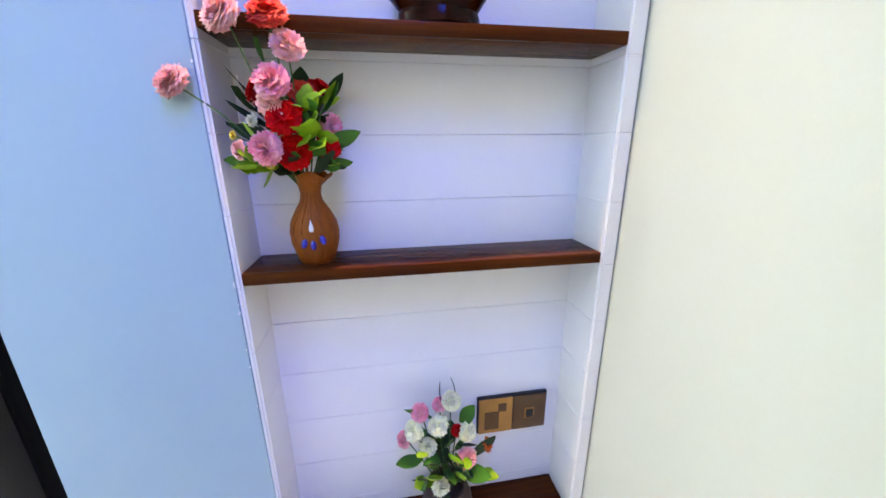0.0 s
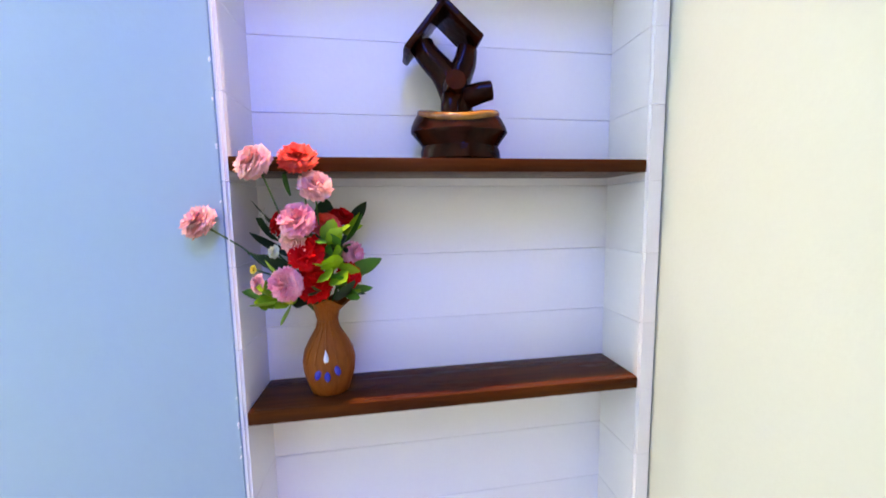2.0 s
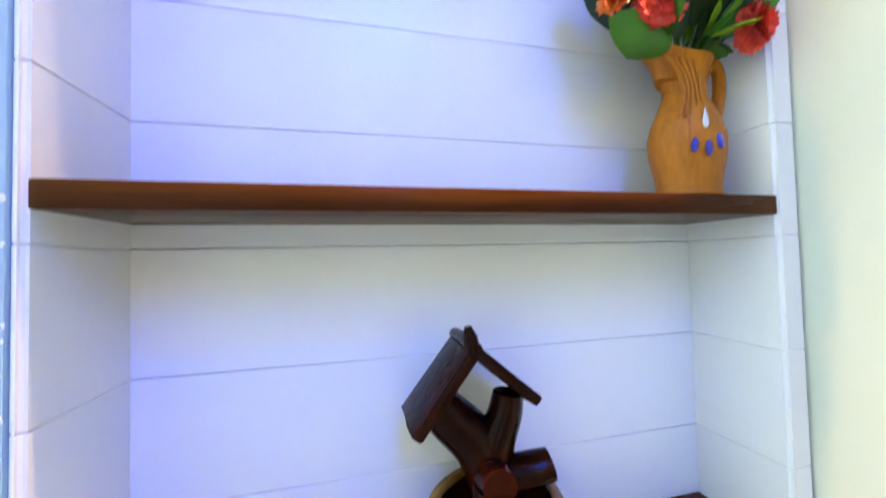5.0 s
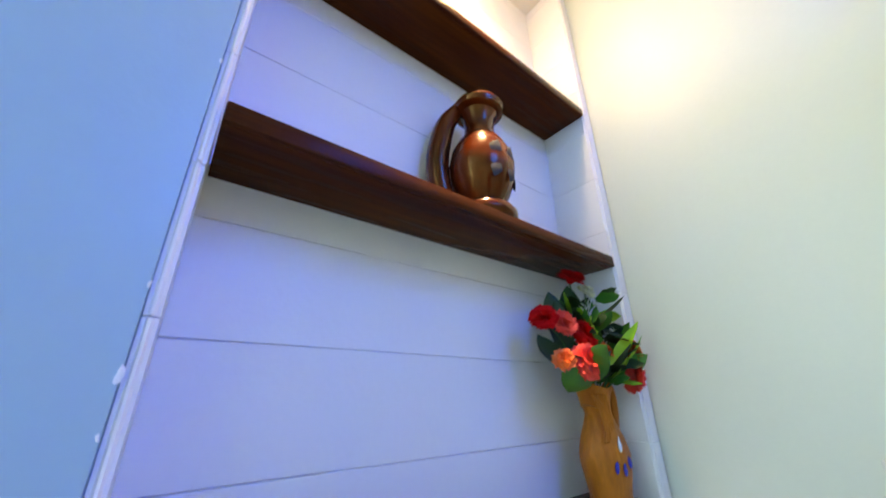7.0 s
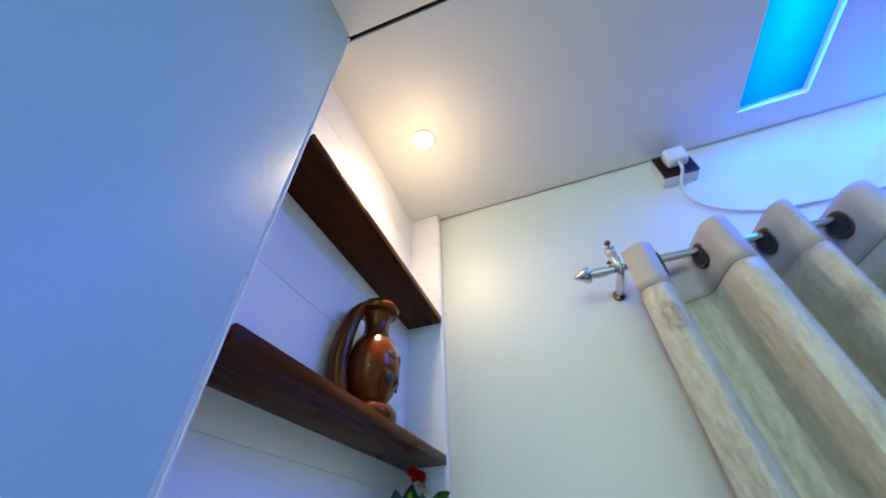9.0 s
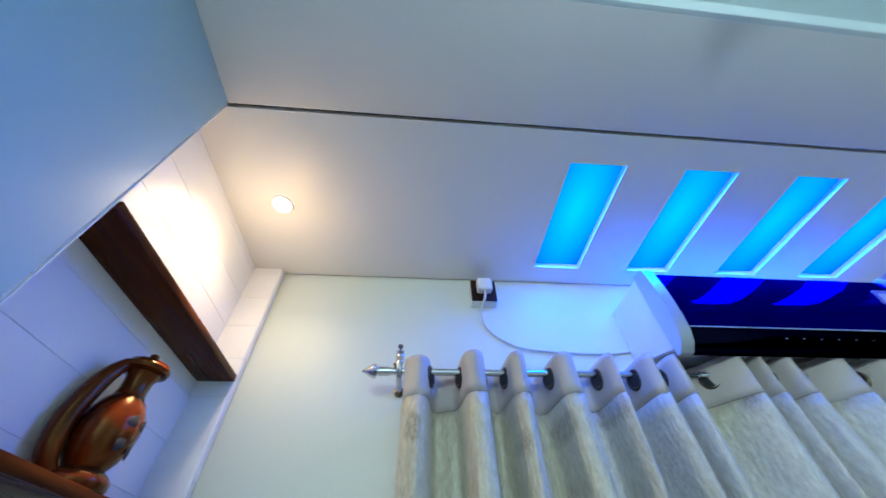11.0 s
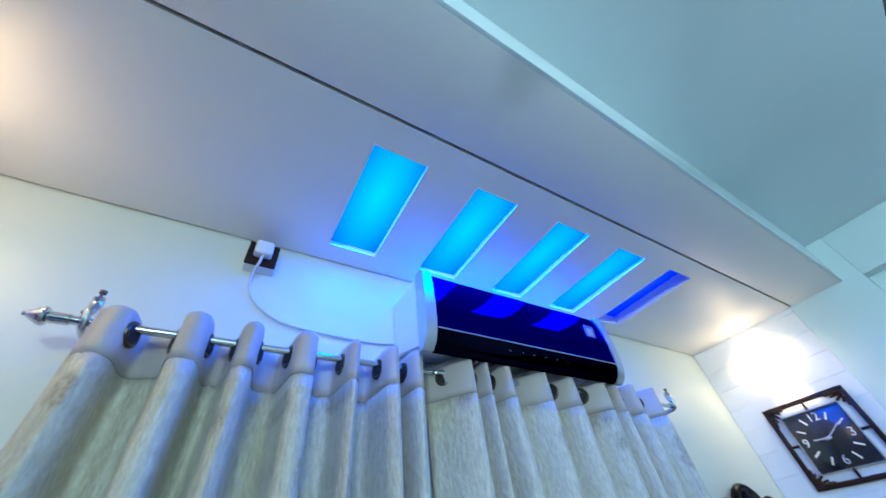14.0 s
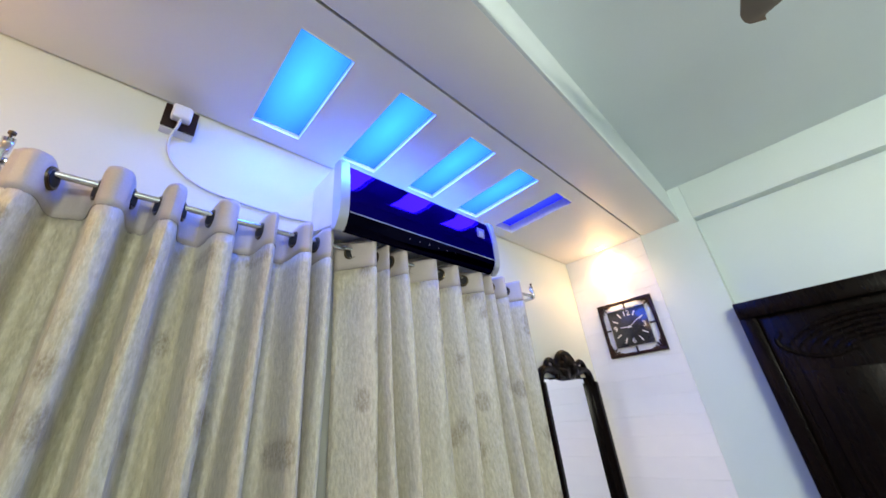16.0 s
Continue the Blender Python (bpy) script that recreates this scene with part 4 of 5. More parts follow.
bouquet("tall bunch of pink and red artificial carnations with green leaves", mouth, rel([
    ("pink", "carnation", 0.024, (-0.532, -0.030, 1.272), (-0.5, -0.75, 0.5)),
    ("coral", "carnation", 0.024, (-0.484, -0.017, 1.280), (0.0, -0.6, 0.8)),
    ("pink", "carnation", 0.022, (-0.464, -0.016, 1.246), (0.3, -0.8, 0.5)),
    ("pink", "carnation", 0.023, (-0.604, -0.012, 1.204), (-0.45, -0.65, 0.6)),
    ("mauve", "carnation", 0.0235, (-0.486, -0.030, 1.203), (-0.1, -0.9, 0.4)),
    ("pink", "carnation", 0.020, (-0.492, -0.020, 1.178), (-0.2, -0.9, 0.0)),
    ("red", "rose", 0.021, (-0.522, 0.030, 1.200), (-0.7, -0.4, 0.4)),
    ("coral", "rose", 0.021, (-0.459, 0.012, 1.196), (0.2, -0.7, 0.6)),
    ("red", "rose", 0.020, (-0.440, 0.045, 1.205), (0.5, -0.3, 0.7)),
    ("red", "rose", 0.025, (-0.478, -0.022, 1.162), (0.0, -0.95, 0.3)),
    ("red", "rose", 0.025, (-0.474, -0.010, 1.118), (0.1, -1.0, 0.05)),
    ("mauve", "carnation", 0.023, (-0.505, -0.026, 1.124), (-0.3, -0.9, 0.1)),
    ("red", "rose", 0.020, (-0.430, 0.012, 1.126), (0.6, -0.7, 0.1)),
    ("mauve", "carnation", 0.018, (-0.425, 0.025, 1.155), (0.7, -0.6, 0.2)),
    ("pink", "rose", 0.014, (-0.543, -0.006, 1.122), (-0.7, -0.6, 0.1)),
    ("yellow", "tulip", 0.008, (-0.503, -0.020, 1.103), (-0.2, -0.8, -0.5)),
    ("yellow", "tulip", 0.007, (-0.548, 0.000, 1.140), (-0.5, -0.8, 0.2)),
    ("white_petal", "daisy", 0.010, (-0.530, 0.020, 1.160), (-0.6, -0.7, 0.2)),
], mouth), [
    ("lime", 0.030, 0.011, (0.004, -0.050, 0.058), (0.25, -0.9, 0.05)), ("lime", 0.030, 0.012, (0.010, -0.052, 0.050), (0.5, -0.8, -0.35)), ("lime", 0.030, 0.009, (0.014, -0.048, 0.088), (0.5, -0.6, 0.45)),
    ("lime", 0.032, 0.008, (0.022, -0.044, 0.098), (0.8, -0.4, 0.2)), ("lime", 0.042, 0.013, (-0.042, -0.050, 0.016), (-0.7, -0.6, -0.25)), ("lime", 0.030, 0.010, (-0.050, -0.045, 0.014), (-0.9, -0.4, -0.1)),
    ("lime", 0.030, 0.011, (-0.030, -0.058, 0.012), (-0.1, -0.7, -0.8)), ("lime", 0.034, 0.009, (-0.045, -0.048, 0.048), (-0.5, -0.7, 0.5)),
    ("lime", 0.036, 0.012, (0.012, -0.040, 0.085), (0.35, -0.55, 0.75)), ("lime", 0.038, 0.013, (0.018, -0.044, 0.065), (0.55, -0.6, 0.3)), ("lime", 0.032, 0.011, (0.026, -0.044, 0.055), (0.75, -0.5, -0.3)),
    ("lime", 0.036, 0.014, (0.018, -0.046, 0.050), (0.3, -0.75, 0.3)), ("lime", 0.036, 0.014, (0.022, -0.046, 0.044), (0.6, -0.75, -0.2)), ("leaf", 0.058, 0.012, (0.030, -0.020, 0.040), (0.95, -0.25, 0.25)),
    ("leaf", 0.055, 0.012, (0.028, 0.000, 0.085), (0.85, -0.2, 0.5)), ("lime", 0.040, 0.009, (0.034, -0.010, 0.095), (0.7, -0.3, 0.7)),
    ("lime", 0.034, 0.011, (-0.044, -0.040, 0.028), (-0.9, -0.4, 0.05)), ("leaf", 0.060, 0.014, (-0.040, -0.030, 0.018), (-0.9, -0.3, -0.1)),
    ("lime", 0.035, 0.010, (-0.030, -0.040, 0.020), (-0.5, -0.7, -0.4)), ("dark_leaf", 0.065, 0.013, (-0.040, 0.000, 0.065), (-0.9, -0.1, 0.3)),
    ("dark_leaf", 0.060, 0.014, (-0.035, -0.010, 0.050), (-0.95, -0.3, 0.1)), ("dark_leaf", 0.060, 0.013, (-0.040, 0.010, 0.085), (-0.8, 0.0, 0.5)),
    ("leaf", 0.042, 0.006, (-0.038, -0.005, 0.150), (-0.4, -0.2, 0.9)), ("dark_leaf", 0.050, 0.014, (0.0, 0.02, 0.10), (0.1, 0.2, 1)),
    ("dark_leaf", 0.055, 0.016, (0.005, 0.015, 0.04), (0.3, 0.2, 0.8)), ("dark_leaf", 0.050, 0.015, (-0.01, 0.02, 0.03), (-0.3, 0.2, 0.8)),
    ("dark_leaf", 0.045, 0.014, (0.02, -0.02, 0.005), (0.6, -0.5, 0.3)), ("leaf", 0.045, 0.013, (0.012, -0.030, 0.03), (0.4, -0.8, 0.2)),
    ("dark_leaf", 0.055, 0.010, (0.030, 0.020, 0.100), (0.7, 0.1, 0.7)), ("leaf", 0.038, 0.010, (0.004, -0.032, 0.055), (0.2, -0.8, 0.6)),
    ("dark_leaf", 0.06, 0.004, (-0.05, 0.00, 0.10), (-0.75, -0.1, 0.6)), ("dark_leaf", 0.06, 0.004, (-0.06, 0.00, 0.06), (-0.95, -0.1, 0.15)),
], [(-0.075, -0.01, 0.125)])

# white and pink bunch in the dark pot
mouth = (-0.262, 0.040, 0.446)
bouquet("small bunch of white, pink and mauve artificial flowers with leaves", mouth, rel([
    ("white_petal", "carnation", 0.0202, (-0.253, 0.035, 0.658), (0.1, -0.6, 0.8)), ("white_petal", "daisy", 0.0210, (-0.330, 0.020, 0.610), (-0.5, -0.8, 0.4)),
    ("white_petal", "daisy", 0.0210, (-0.281, 0.020, 0.616), (0.0, -0.8, 0.6)), ("white_petal", "daisy", 0.0202, (-0.222, 0.020, 0.592), (0.4, -0.8, 0.5)),
    ("white_petal", "carnation", 0.0185, (-0.303, 0.022, 0.566), (-0.2, -0.9, 0.3)), ("mauve", "carnation", 0.0185, (-0.316, 0.035, 0.640), (-0.4, -0.6, 0.7)),
    ("mauve", "carnation", 0.0151, (-0.275, 0.050, 0.640), (-0.1, -0.5, 0.8)), ("mauve", "carnation", 0.0168, (-0.350, 0.030, 0.585), (-0.8, -0.5, 0.2)),
    ("pink", "carnation", 0.0227, (-0.226, 0.010, 0.536), (0.3, -0.95, 0.2)), ("white_petal", "daisy", 0.0202, (-0.280, 0.000, 0.485), (0.0, -0.95, 0.1)),
    ("orange", "tulip", 0.018, (-0.180, 0.030, 0.545), (0.7, -0.5, 0.5)), ("red", "rose", 0.0134, (-0.240, 0.040, 0.580), (0.2, -0.7, 0.6)),
], mouth), [
    ("lime", 0.034, 0.010, (-0.045, -0.03, 0.12), (-0.6, -0.7, 0.3)), ("lime", 0.036, 0.010, (0.025, -0.04, 0.10), (0.5, -0.8, 0.3)), ("lime", 0.034, 0.010, (0.01, -0.04, 0.07), (0.1, -0.9, 0.3)),
    ("leaf", 0.045, 0.012, (0.0, -0.03, 0.13), (0.0, -0.7, 0.7)), ("dark_leaf", 0.045, 0.013, (-0.02, -0.03, 0.09), (-0.4, -0.8, 0.4)), ("lime", 0.040, 0.010, (-0.05, -0.03, 0.06), (-0.8, -0.5, 0.2)),
    ("leaf", 0.060, 0.014, (-0.03, 0.0, 0.17), (-0.9, -0.1, 0.35)), ("leaf", 0.055, 0.012, (-0.04, 0.0, 0.14), (-0.9, -0.2, 0.2)), ("leaf", 0.060, 0.012, (-0.05, -0.01, 0.09), (-0.95, -0.2, -0.1)),
    ("leaf", 0.060, 0.014, (0.03, 0.0, 0.15), (0.5, -0.1, 0.85)), ("lime", 0.050, 0.014, (0.0, -0.03, 0.10), (0.1, -0.8, 0.4)), ("lime", 0.060, 0.015, (-0.02, -0.03, 0.06), (-0.5, -0.8, 0.3)),
    ("leaf", 0.065, 0.016, (0.03, -0.02, 0.05), (0.8, -0.5, 0.15)), ("dark_leaf", 0.070, 0.018, (0.05, -0.01, 0.07), (0.7, -0.3, 0.6)), ("dark_leaf", 0.055, 0.014, (-0.03, -0.02, 0.05), (-0.7, -0.6, 0.1)),
    ("lime", 0.045, 0.014, (0.06, -0.02, 0.04), (0.8, -0.4, -0.1)), ("dark_leaf", 0.06, 0.018, (0.0, 0.01, 0.09), (0.1, -0.2, 1)), ("dark_leaf", 0.06, 0.018, (0.0, 0.0, 0.05), (-0.3, -0.3, 0.9)),
    ("dark_leaf", 0.055, 0.003, (-0.01, 0.01, 0.20), (-0.2, 0.0, 1)), ("dark_leaf", 0.055, 0.003, (0.02, 0.01, 0.20), (0.1, 0.0, 1)),
])

# orange and pink bunch in the ochre jug
mouth = (-0.064, 0.036, 1.755)
bouquet("full bunch of orange, pink and red artificial flowers with lime leaves", mouth, rel([
    ("orange", "tulip", 0.018, (-0.160, 0.012, 1.786), (-0.7, -0.6, 0.3)), ("coral", "carnation", 0.025, (-0.122, 0.000, 1.786), (-0.3, -0.9, 0.2)),
    ("red", "rose", 0.022, (-0.104, 0.005, 1.792), (0.1, -0.9, 0.3)), ("orange", "tulip", 0.016, (-0.058, 0.010, 1.805), (0.1, -0.8, 0.6)),
    ("orange", "rose", 0.020, (-0.020, -0.010, 1.808), (0.3, -0.9, 0.3)), ("orange", "tulip", 0.022, (-0.020, -0.012, 1.798), (0.5, -0.9, 0.1)),
    ("coral", "carnation", 0.024, (-0.026, -0.010, 1.768), (0.3, -0.9, -0.2)), ("red", "rose", 0.024, (-0.085, 0.030, 1.915), (0.0, -0.5, 0.9)),
    ("red", "rose", 0.022, (-0.160, 0.035, 1.845), (-0.6, -0.5, 0.5)), ("coral", "rose", 0.022, (-0.135, 0.020, 1.838), (-0.3, -0.8, 0.4)),
    ("red", "carnation", 0.024, (-0.095, 0.015, 1.826), (0.0, -0.9, 0.4)), ("white_petal", "daisy", 0.016, (-0.062, 0.020, 1.895), (0.1, -0.7, 0.7)),
    ("white_petal", "daisy", 0.014, (-0.028, 0.005, 1.835), (0.3, -0.8, 0.5)),
], mouth), [
    ("dark_leaf", 0.075, 0.020, (-0.03, -0.01, 0.01), (-0.9, -0.2, 0.2)), ("leaf", 0.075, 0.020, (-0.03, -0.015, 0.0), (-0.9, -0.3, 0.0)), ("leaf", 0.065, 0.018, (-0.04, -0.02, 0.01), (-0.7, -0.5, 0.4)),
    ("dark_leaf", 0.065, 0.018, (-0.02, -0.02, 0.01), (-0.4, -0.7, 0.3)), ("dark_leaf", 0.065, 0.018, (0.0, -0.02, 0.01), (0.1, -0.8, 0.4)), ("leaf", 0.060, 0.016, (0.01, -0.03, 0.01), (0.4, -0.8, 0.3)),
    ("lime", 0.085, 0.008, (0.0, -0.025, 0.02), (0.45, -0.5, 0.7)), ("lime", 0.080, 0.008, (0.005, -0.03, 0.01), (0.5, -0.6, 0.5)), ("lime", 0.060, 0.010, (-0.02, -0.02, 0.04), (0.1, -0.4, 0.9)),
    ("leaf", 0.080, 0.010, (-0.02, -0.01, 0.03), (0.1, -0.2, 1)), ("leaf", 0.080, 0.010, (0.0, -0.01, 0.03), (0.2, -0.3, 0.9)), ("dark_leaf", 0.080, 0.016, (-0.05, 0.0, 0.04), (-0.5, -0.1, 0.9)),
    ("dark_leaf", 0.080, 0.018, (-0.04, 0.01, 0.06), (-0.3, 0.0, 1)), ("dark_leaf", 0.080, 0.018, (-0.01, 0.01, 0.07), (0.0, 0.0, 1)), ("leaf", 0.060, 0.014, (0.02, -0.02, 0.04), (0.5, -0.7, 0.6)),
    ("dark_leaf", 0.070, 0.016, (-0.06, 0.0, 0.02), (-0.9, 0.0, 0.5)), ("dark_leaf", 0.06, 0.018, (0.0, 0.0, 0.02), (0.3, -0.1, 0.9)),
], [(-0.02, -0.02, 0.11), (0.03, -0.03, 0.09), (0.01, -0.01, 0.13)], 0.12, 60)

# switch plate on the niche back and a white plate on the curtain wall
s = thing("switch_plate", "bronze and amber double socket plate on the white niche back", "switch plate", pose(-0.108, 0.0945, 0.563))
part("backing", boxes((-0.079, 0.079, -0.008, 0.0, -0.046, 0.046), bevel=0.003), M["dark_gap"], s)
part("amber_plate", boxes((-0.076, -0.001, -0.013, -0.0085, -0.043, 0.043), bevel=0.002), M["amber_plate"], s, "amber socket plate")
part("brown_plate", boxes((0.001, 0.076, -0.013, -0.0085, -0.043, 0.043), bevel=0.002), M["brown_plate"], s, "brown metal plate")
part("socket_insert", boxes((-0.064, -0.032, -0.0155, -0.0135, -0.032, 0.012), bevel=0.001), M["brown_plate"], s)
part("rocker", boxes((-0.034, -0.016, -0.0155, -0.0135, 0.012, 0.032), bevel=0.001), M["brown_plate"], s)
part("button_frame", boxes((0.026, 0.048, -0.0155, -0.0135, -0.013, 0.013), bevel=0.001), M["amber_plate"], s)
part("button", boxes((0.029, 0.045, -0.018, -0.0158, -0.010, 0.010), bevel=0.001), M["dark_gap"], s)

w = thing("wall_plate", "plain white plastic plate on the off-white wall", "wall plate", pose(0.030, -0.250, 1.640))
part("plate", boxes((-0.010, 0.0, -0.043, 0.043, -0.043, 0.043), bevel=0.003), M["white_plastic"], w)
part("rocker", boxes((-0.0135, -0.0105, -0.014, 0.014, -0.022, 0.022), bevel=0.001), M["ac_white"], w)


# ---- curtain wall ----
ROD_X = -0.066


def rod_z(y):
    return 2.256 + (y + 1.2) * -0.003 if y < -1.23 else 2.264


def rod_x(y):
    return -0.088 if y < -1.23 else ROD_X


def curtain(label, ridges, top_drop, seed, lead, skew=1.0):
    """One eyelet panel. ridges: place along the wall and width of each fold that comes forward."""
    c = thing("curtain", label, "curtain", group="curtain panels")
    lean = 0.12 if skew > 1 else 0.11
    knots, rings = [(ridges[0][0] + lead, 0.25 if skew == 1 else -0.75)], [(ridges[0][0] + 0.14 * ridges[0][1] + lead / 2, math.degrees(math.atan2(lead, lean)))]
    for i, (y, w) in enumerate(ridges):
        crest = 0.55 if i == 0 and skew == 1 else 1.0
        knots += [(y + 0.28 * w, crest), (y - 0.28 * w, crest)]
        if i + 1 < len(ridges):
            y2, w2 = ridges[i + 1]
            room = (y - 0.28 * w) - (y2 + 0.28 * w2)
            a, b = y - 0.28 * w - min(0.022 + 0.25 * w, room * 0.42), y2 + 0.28 * w2 + min((0.022 + 0.25 * w2) * skew, room * 0.55)
            if skew > 1:
                a, b = y - 0.28 * w - room * 0.16, y2 + 0.28 * w2 + room * 0.72
            rings += [((a + y - 0.28 * w) / 2, -math.degrees(math.atan2(y - 0.28 * w - a, lean))), ((b + y2 + 0.28 * w2) / 2, math.degrees(math.atan2(b - y2 - 0.28 * w2, lean)))]
            knots += [(a, -1.0), (b, -1.0 + 0.25 * math.sin(i * 2.1 + seed))]
    if skew == 1:
        rings = rings[1:]
    knots.append((ridges[-1][0] - 0.04, -0.6))
    line = []
    for (ya, va), (yb, vb) in zip(knots, knots[1:]):
        n = 7 if va != vb else 4
        for k in range(n):
            t = k / n
            bulge = 0.10 * math.sin(math.pi * t) if va == vb > 0.5 else 0.0
            soft, slide = (0.25, 0.0) if skew > 1 else (1.0, 0.08)
            rise = soft * (1 - math.cos(math.pi * t)) / 2 + (1 - soft) * t
            line.append((ya + (yb - ya) * (t + (slide * math.sin(2 * math.pi * t) if abs(va - vb) > 0.5 else 0)), va + (vb - va) * rise + bulge, 1.0))
    line.append((*knots[-1], 1.0))

    def sheet(z_values, offset=0.0):
        bm = bmesh.new()
        rows = []
        for zi, drop in enumerate(z_values):
            row = []
            for i, (y, v, amp) in enumerate(line):
                depth = 0.067 * amp * (1 + 0.18 * math.sin(drop * 1.7 + i * 0.05 + seed) * min(1, drop))
                sway = 0.012 * math.sin(drop * 2.1 + i * 0.11 + seed) * min(1, drop * 1.2)
                ripple = 0.0025 * math.sin(i * 0.9 + drop * 5 + seed) * min(1, drop * 3)
                lift = 0.0015 * v if drop < 0.005 else 0.0
                row.append(bm.verts.new((rod_x(ridges[0][0]) - depth * v * 0.92 + ripple - offset, y + sway, rod_z(y if ridges[0][0] > -1.23 else min(y, -1.235)) + top_drop - drop + lift)))
            rows.append(row)
        for p, q in zip(rows, rows[1:]):
            for i in range(len(p) - 1):
                bm.faces.new((p[i], p[i + 1], q[i + 1], q[i]))
        return bm

    for name, zs, mat, lab, grow in (("header_band", (0.0, 0.012, 0.035, 0.06, 0.085, 0.108), "header", "plain cream header band", 0.0),
                                     ("drape", [0.107 + 2.15 * (k / 34) ** 1.15 for k in range(35)], "cloth", "cream brocade with oval leaf motifs", 0.0012)):
        ob = part(name, sheet(zs, grow), M[mat], c, lab)
        thick = ob.modifiers.new("thickness", "SOLIDIFY")
        thick.thickness, thick.offset = 0.0018, 0.0
    seam = bmesh.new()
    tube([(rod_x(ridges[0][0]) - 0.067 * v * 0.92 - 0.0018, y, rod_z(y if ridges[0][0] > -1.23 else min(y, -1.235)) + top_drop - 0.108) for y, v, _ in line], 0.0012, 6, bm=seam)
    part("seam", seam, M["seam"], c, "stitched seam")
    ring = mesh("eyelet", ring_mesh(0.0235, 0.0055), M["bronze"])
    inner = mesh("eyelet_hole", lathe([(0.0, -0.0048), (0.0200, -0.0048), (0.0200, 0.0048), (0.0, 0.0048)], 20, caps=False), M["dark_gap"])
    for y, turn in rings:
        m = pose(rod_x(ridges[0][0]), y, (rod_z(ridges[0][0]) if ridges[0][0] > -1.23 else rod_z(min(y, -1.235))) - 0.013, 0, 0, turn)
        eyelet = part("eyelet", ring, M["bronze"], c, "dark bronze eyelet ring", m)
        part("eyelet_hole", inner, M["dark_gap"], eyelet, "", pose(0, 0, 0, 90))
    return c


curtain("cream brocade eyelet curtain hanging in deep wide folds",
        [(-0.487, 0.050), (-0.628, 0.050), (-0.742, 0.036), (-0.867, 0.048), (-0.989, 0.020), (-1.097, 0.030), (-1.169, 0.026)], 0.027, 1, 0.036)
curtain("cream brocade eyelet curtain hanging in narrow folds under the air conditioner",
        [(-1.327, 0.036), (-1.388, 0.022), (-1.469, 0.040), (-1.621, 0.048), (-1.751, 0.044), (-1.913, 0.044), (-1.985, 0.030), (-2.088, 0.042), (-2.222, 0.034)], 0.030, 4, 0.10, 2.0)

rod = thing("curtain_rod", "chromed steel curtain rod with pointed finial and brackets", "curtain rod")
part("rod", tube([(ROD_X, -0.376, rod_z(-0.4)), (ROD_X, -1.27, rod_z(-0.4))], 0.0088, 16), M["steel"], rod)
part("rod", tube([(-0.088, -1.245, rod_z(-1.245)), (-0.088, -2.44, rod_z(-2.44))], 0.0088, 16), M["steel"], rod)
bm = lathe([(0.010, 0.0), (0.0165, 0.002), (0.0190, 0.006), (0.0180, 0.011), (0.0075, 0.029), (0.0045, 0.032), (0.0045, 0.037), (0.0, 0.039)], 20)
part("finial", bm, M["steel"], rod, "pointed steel finial", pose(ROD_X, -0.379, rod_z(-0.4), -90, 0, 0))
part("collar", tube([(ROD_X, -0.383, rod_z(-0.4)), (ROD_X, -0.412, rod_z(-0.4))], 0.0115, 16), M["steel"], rod)
part("thumb_screw", tube([(ROD_X, -0.425, rod_z(-0.4) + 0.008), (ROD_X, -0.425, rod_z(-0.4) + 0.017), (ROD_X, -0.425, rod_z(-0.4) + 0.019), (ROD_X, -0.425, rod_z(-0.4) + 0.022)],
                          [0.0025, 0.0025, 0.006, 0.006], 10), M["bronze"], rod)
for y in (-0.436, -1.402, -2.425):
    z, x = rod_z(y), rod_x(y)
    bracket = part("bracket", tube(curve_points([(0.028, y, z - 0.012), (-0.02, y, z - 0.013), (x, y, z - 0.014), (x - 0.014, y, z + 0.008), (x - 0.006, y, z + 0.030),
                                                  (x - 0.004, y, z + 0.045), (x - 0.010, y, z + 0.056)]), [0.0080] * 20 + [0.0112] * 17, 12, 0.9), M["steel"], rod, "bent steel bracket")
    part("wall_flange", lathe([(0.0, 0.0), (0.014, 0.0), (0.014, 0.003), (0.009, 0.006), (0.0, 0.006)], 18, caps=False), M["bronze"], bracket, "", pose(0.0295, y, z - 0.012, 0, -90, 0))
    part("screw", tube([(x - 0.010, y, z + 0.054), (x - 0.010, y, z + 0.063), (x - 0.010, y, z + 0.065), (x - 0.010, y, z + 0.071)],
                       [0.003, 0.003, 0.007, 0.007], 10), M["bronze"], bracket)

# air conditioner
AC0, AC1 = -2.008, -1.160


def extrude(profile, y0, y1, bevel=0.0):
    bm = bmesh.new()
    a = [bm.verts.new((x, y0, z)) for x, z in profile]
    b = [bm.verts.new((x, y1, z)) for x, z in profile]
    n = len(profile)
    for k in range(n):
        bm.faces.new((a[k], a[(k + 1) % n], b[(k + 1) % n], b[k]))
    bm.faces.new(a[::-1]), bm.faces.new(b)
    if bevel:
        bmesh.ops.bevel(bm, geom=[e for e in bm.edges], offset=bevel, segments=2, affect="EDGES")
    return bm


ac = thing("air_conditioner", "wall-mounted split air conditioner with glossy black front panel", "air conditioner", pose(0, 0, 0))
part("body", extrude([(0.029, 2.345), (0.029, 2.548), (-0.150, 2.548), (-0.165, 2.530), (-0.165, 2.292), (-0.150, 2.292)], AC0 + 0.004, AC1 - 0.004, 0.004), M["ac_white"], ac, "white plastic body")
front = [(-0.166, 2.548), (-0.186, 2.536), (-0.199, 2.480), (-0.204, 2.420), (-0.2025, 2.334), (-0.167, 2.334)]
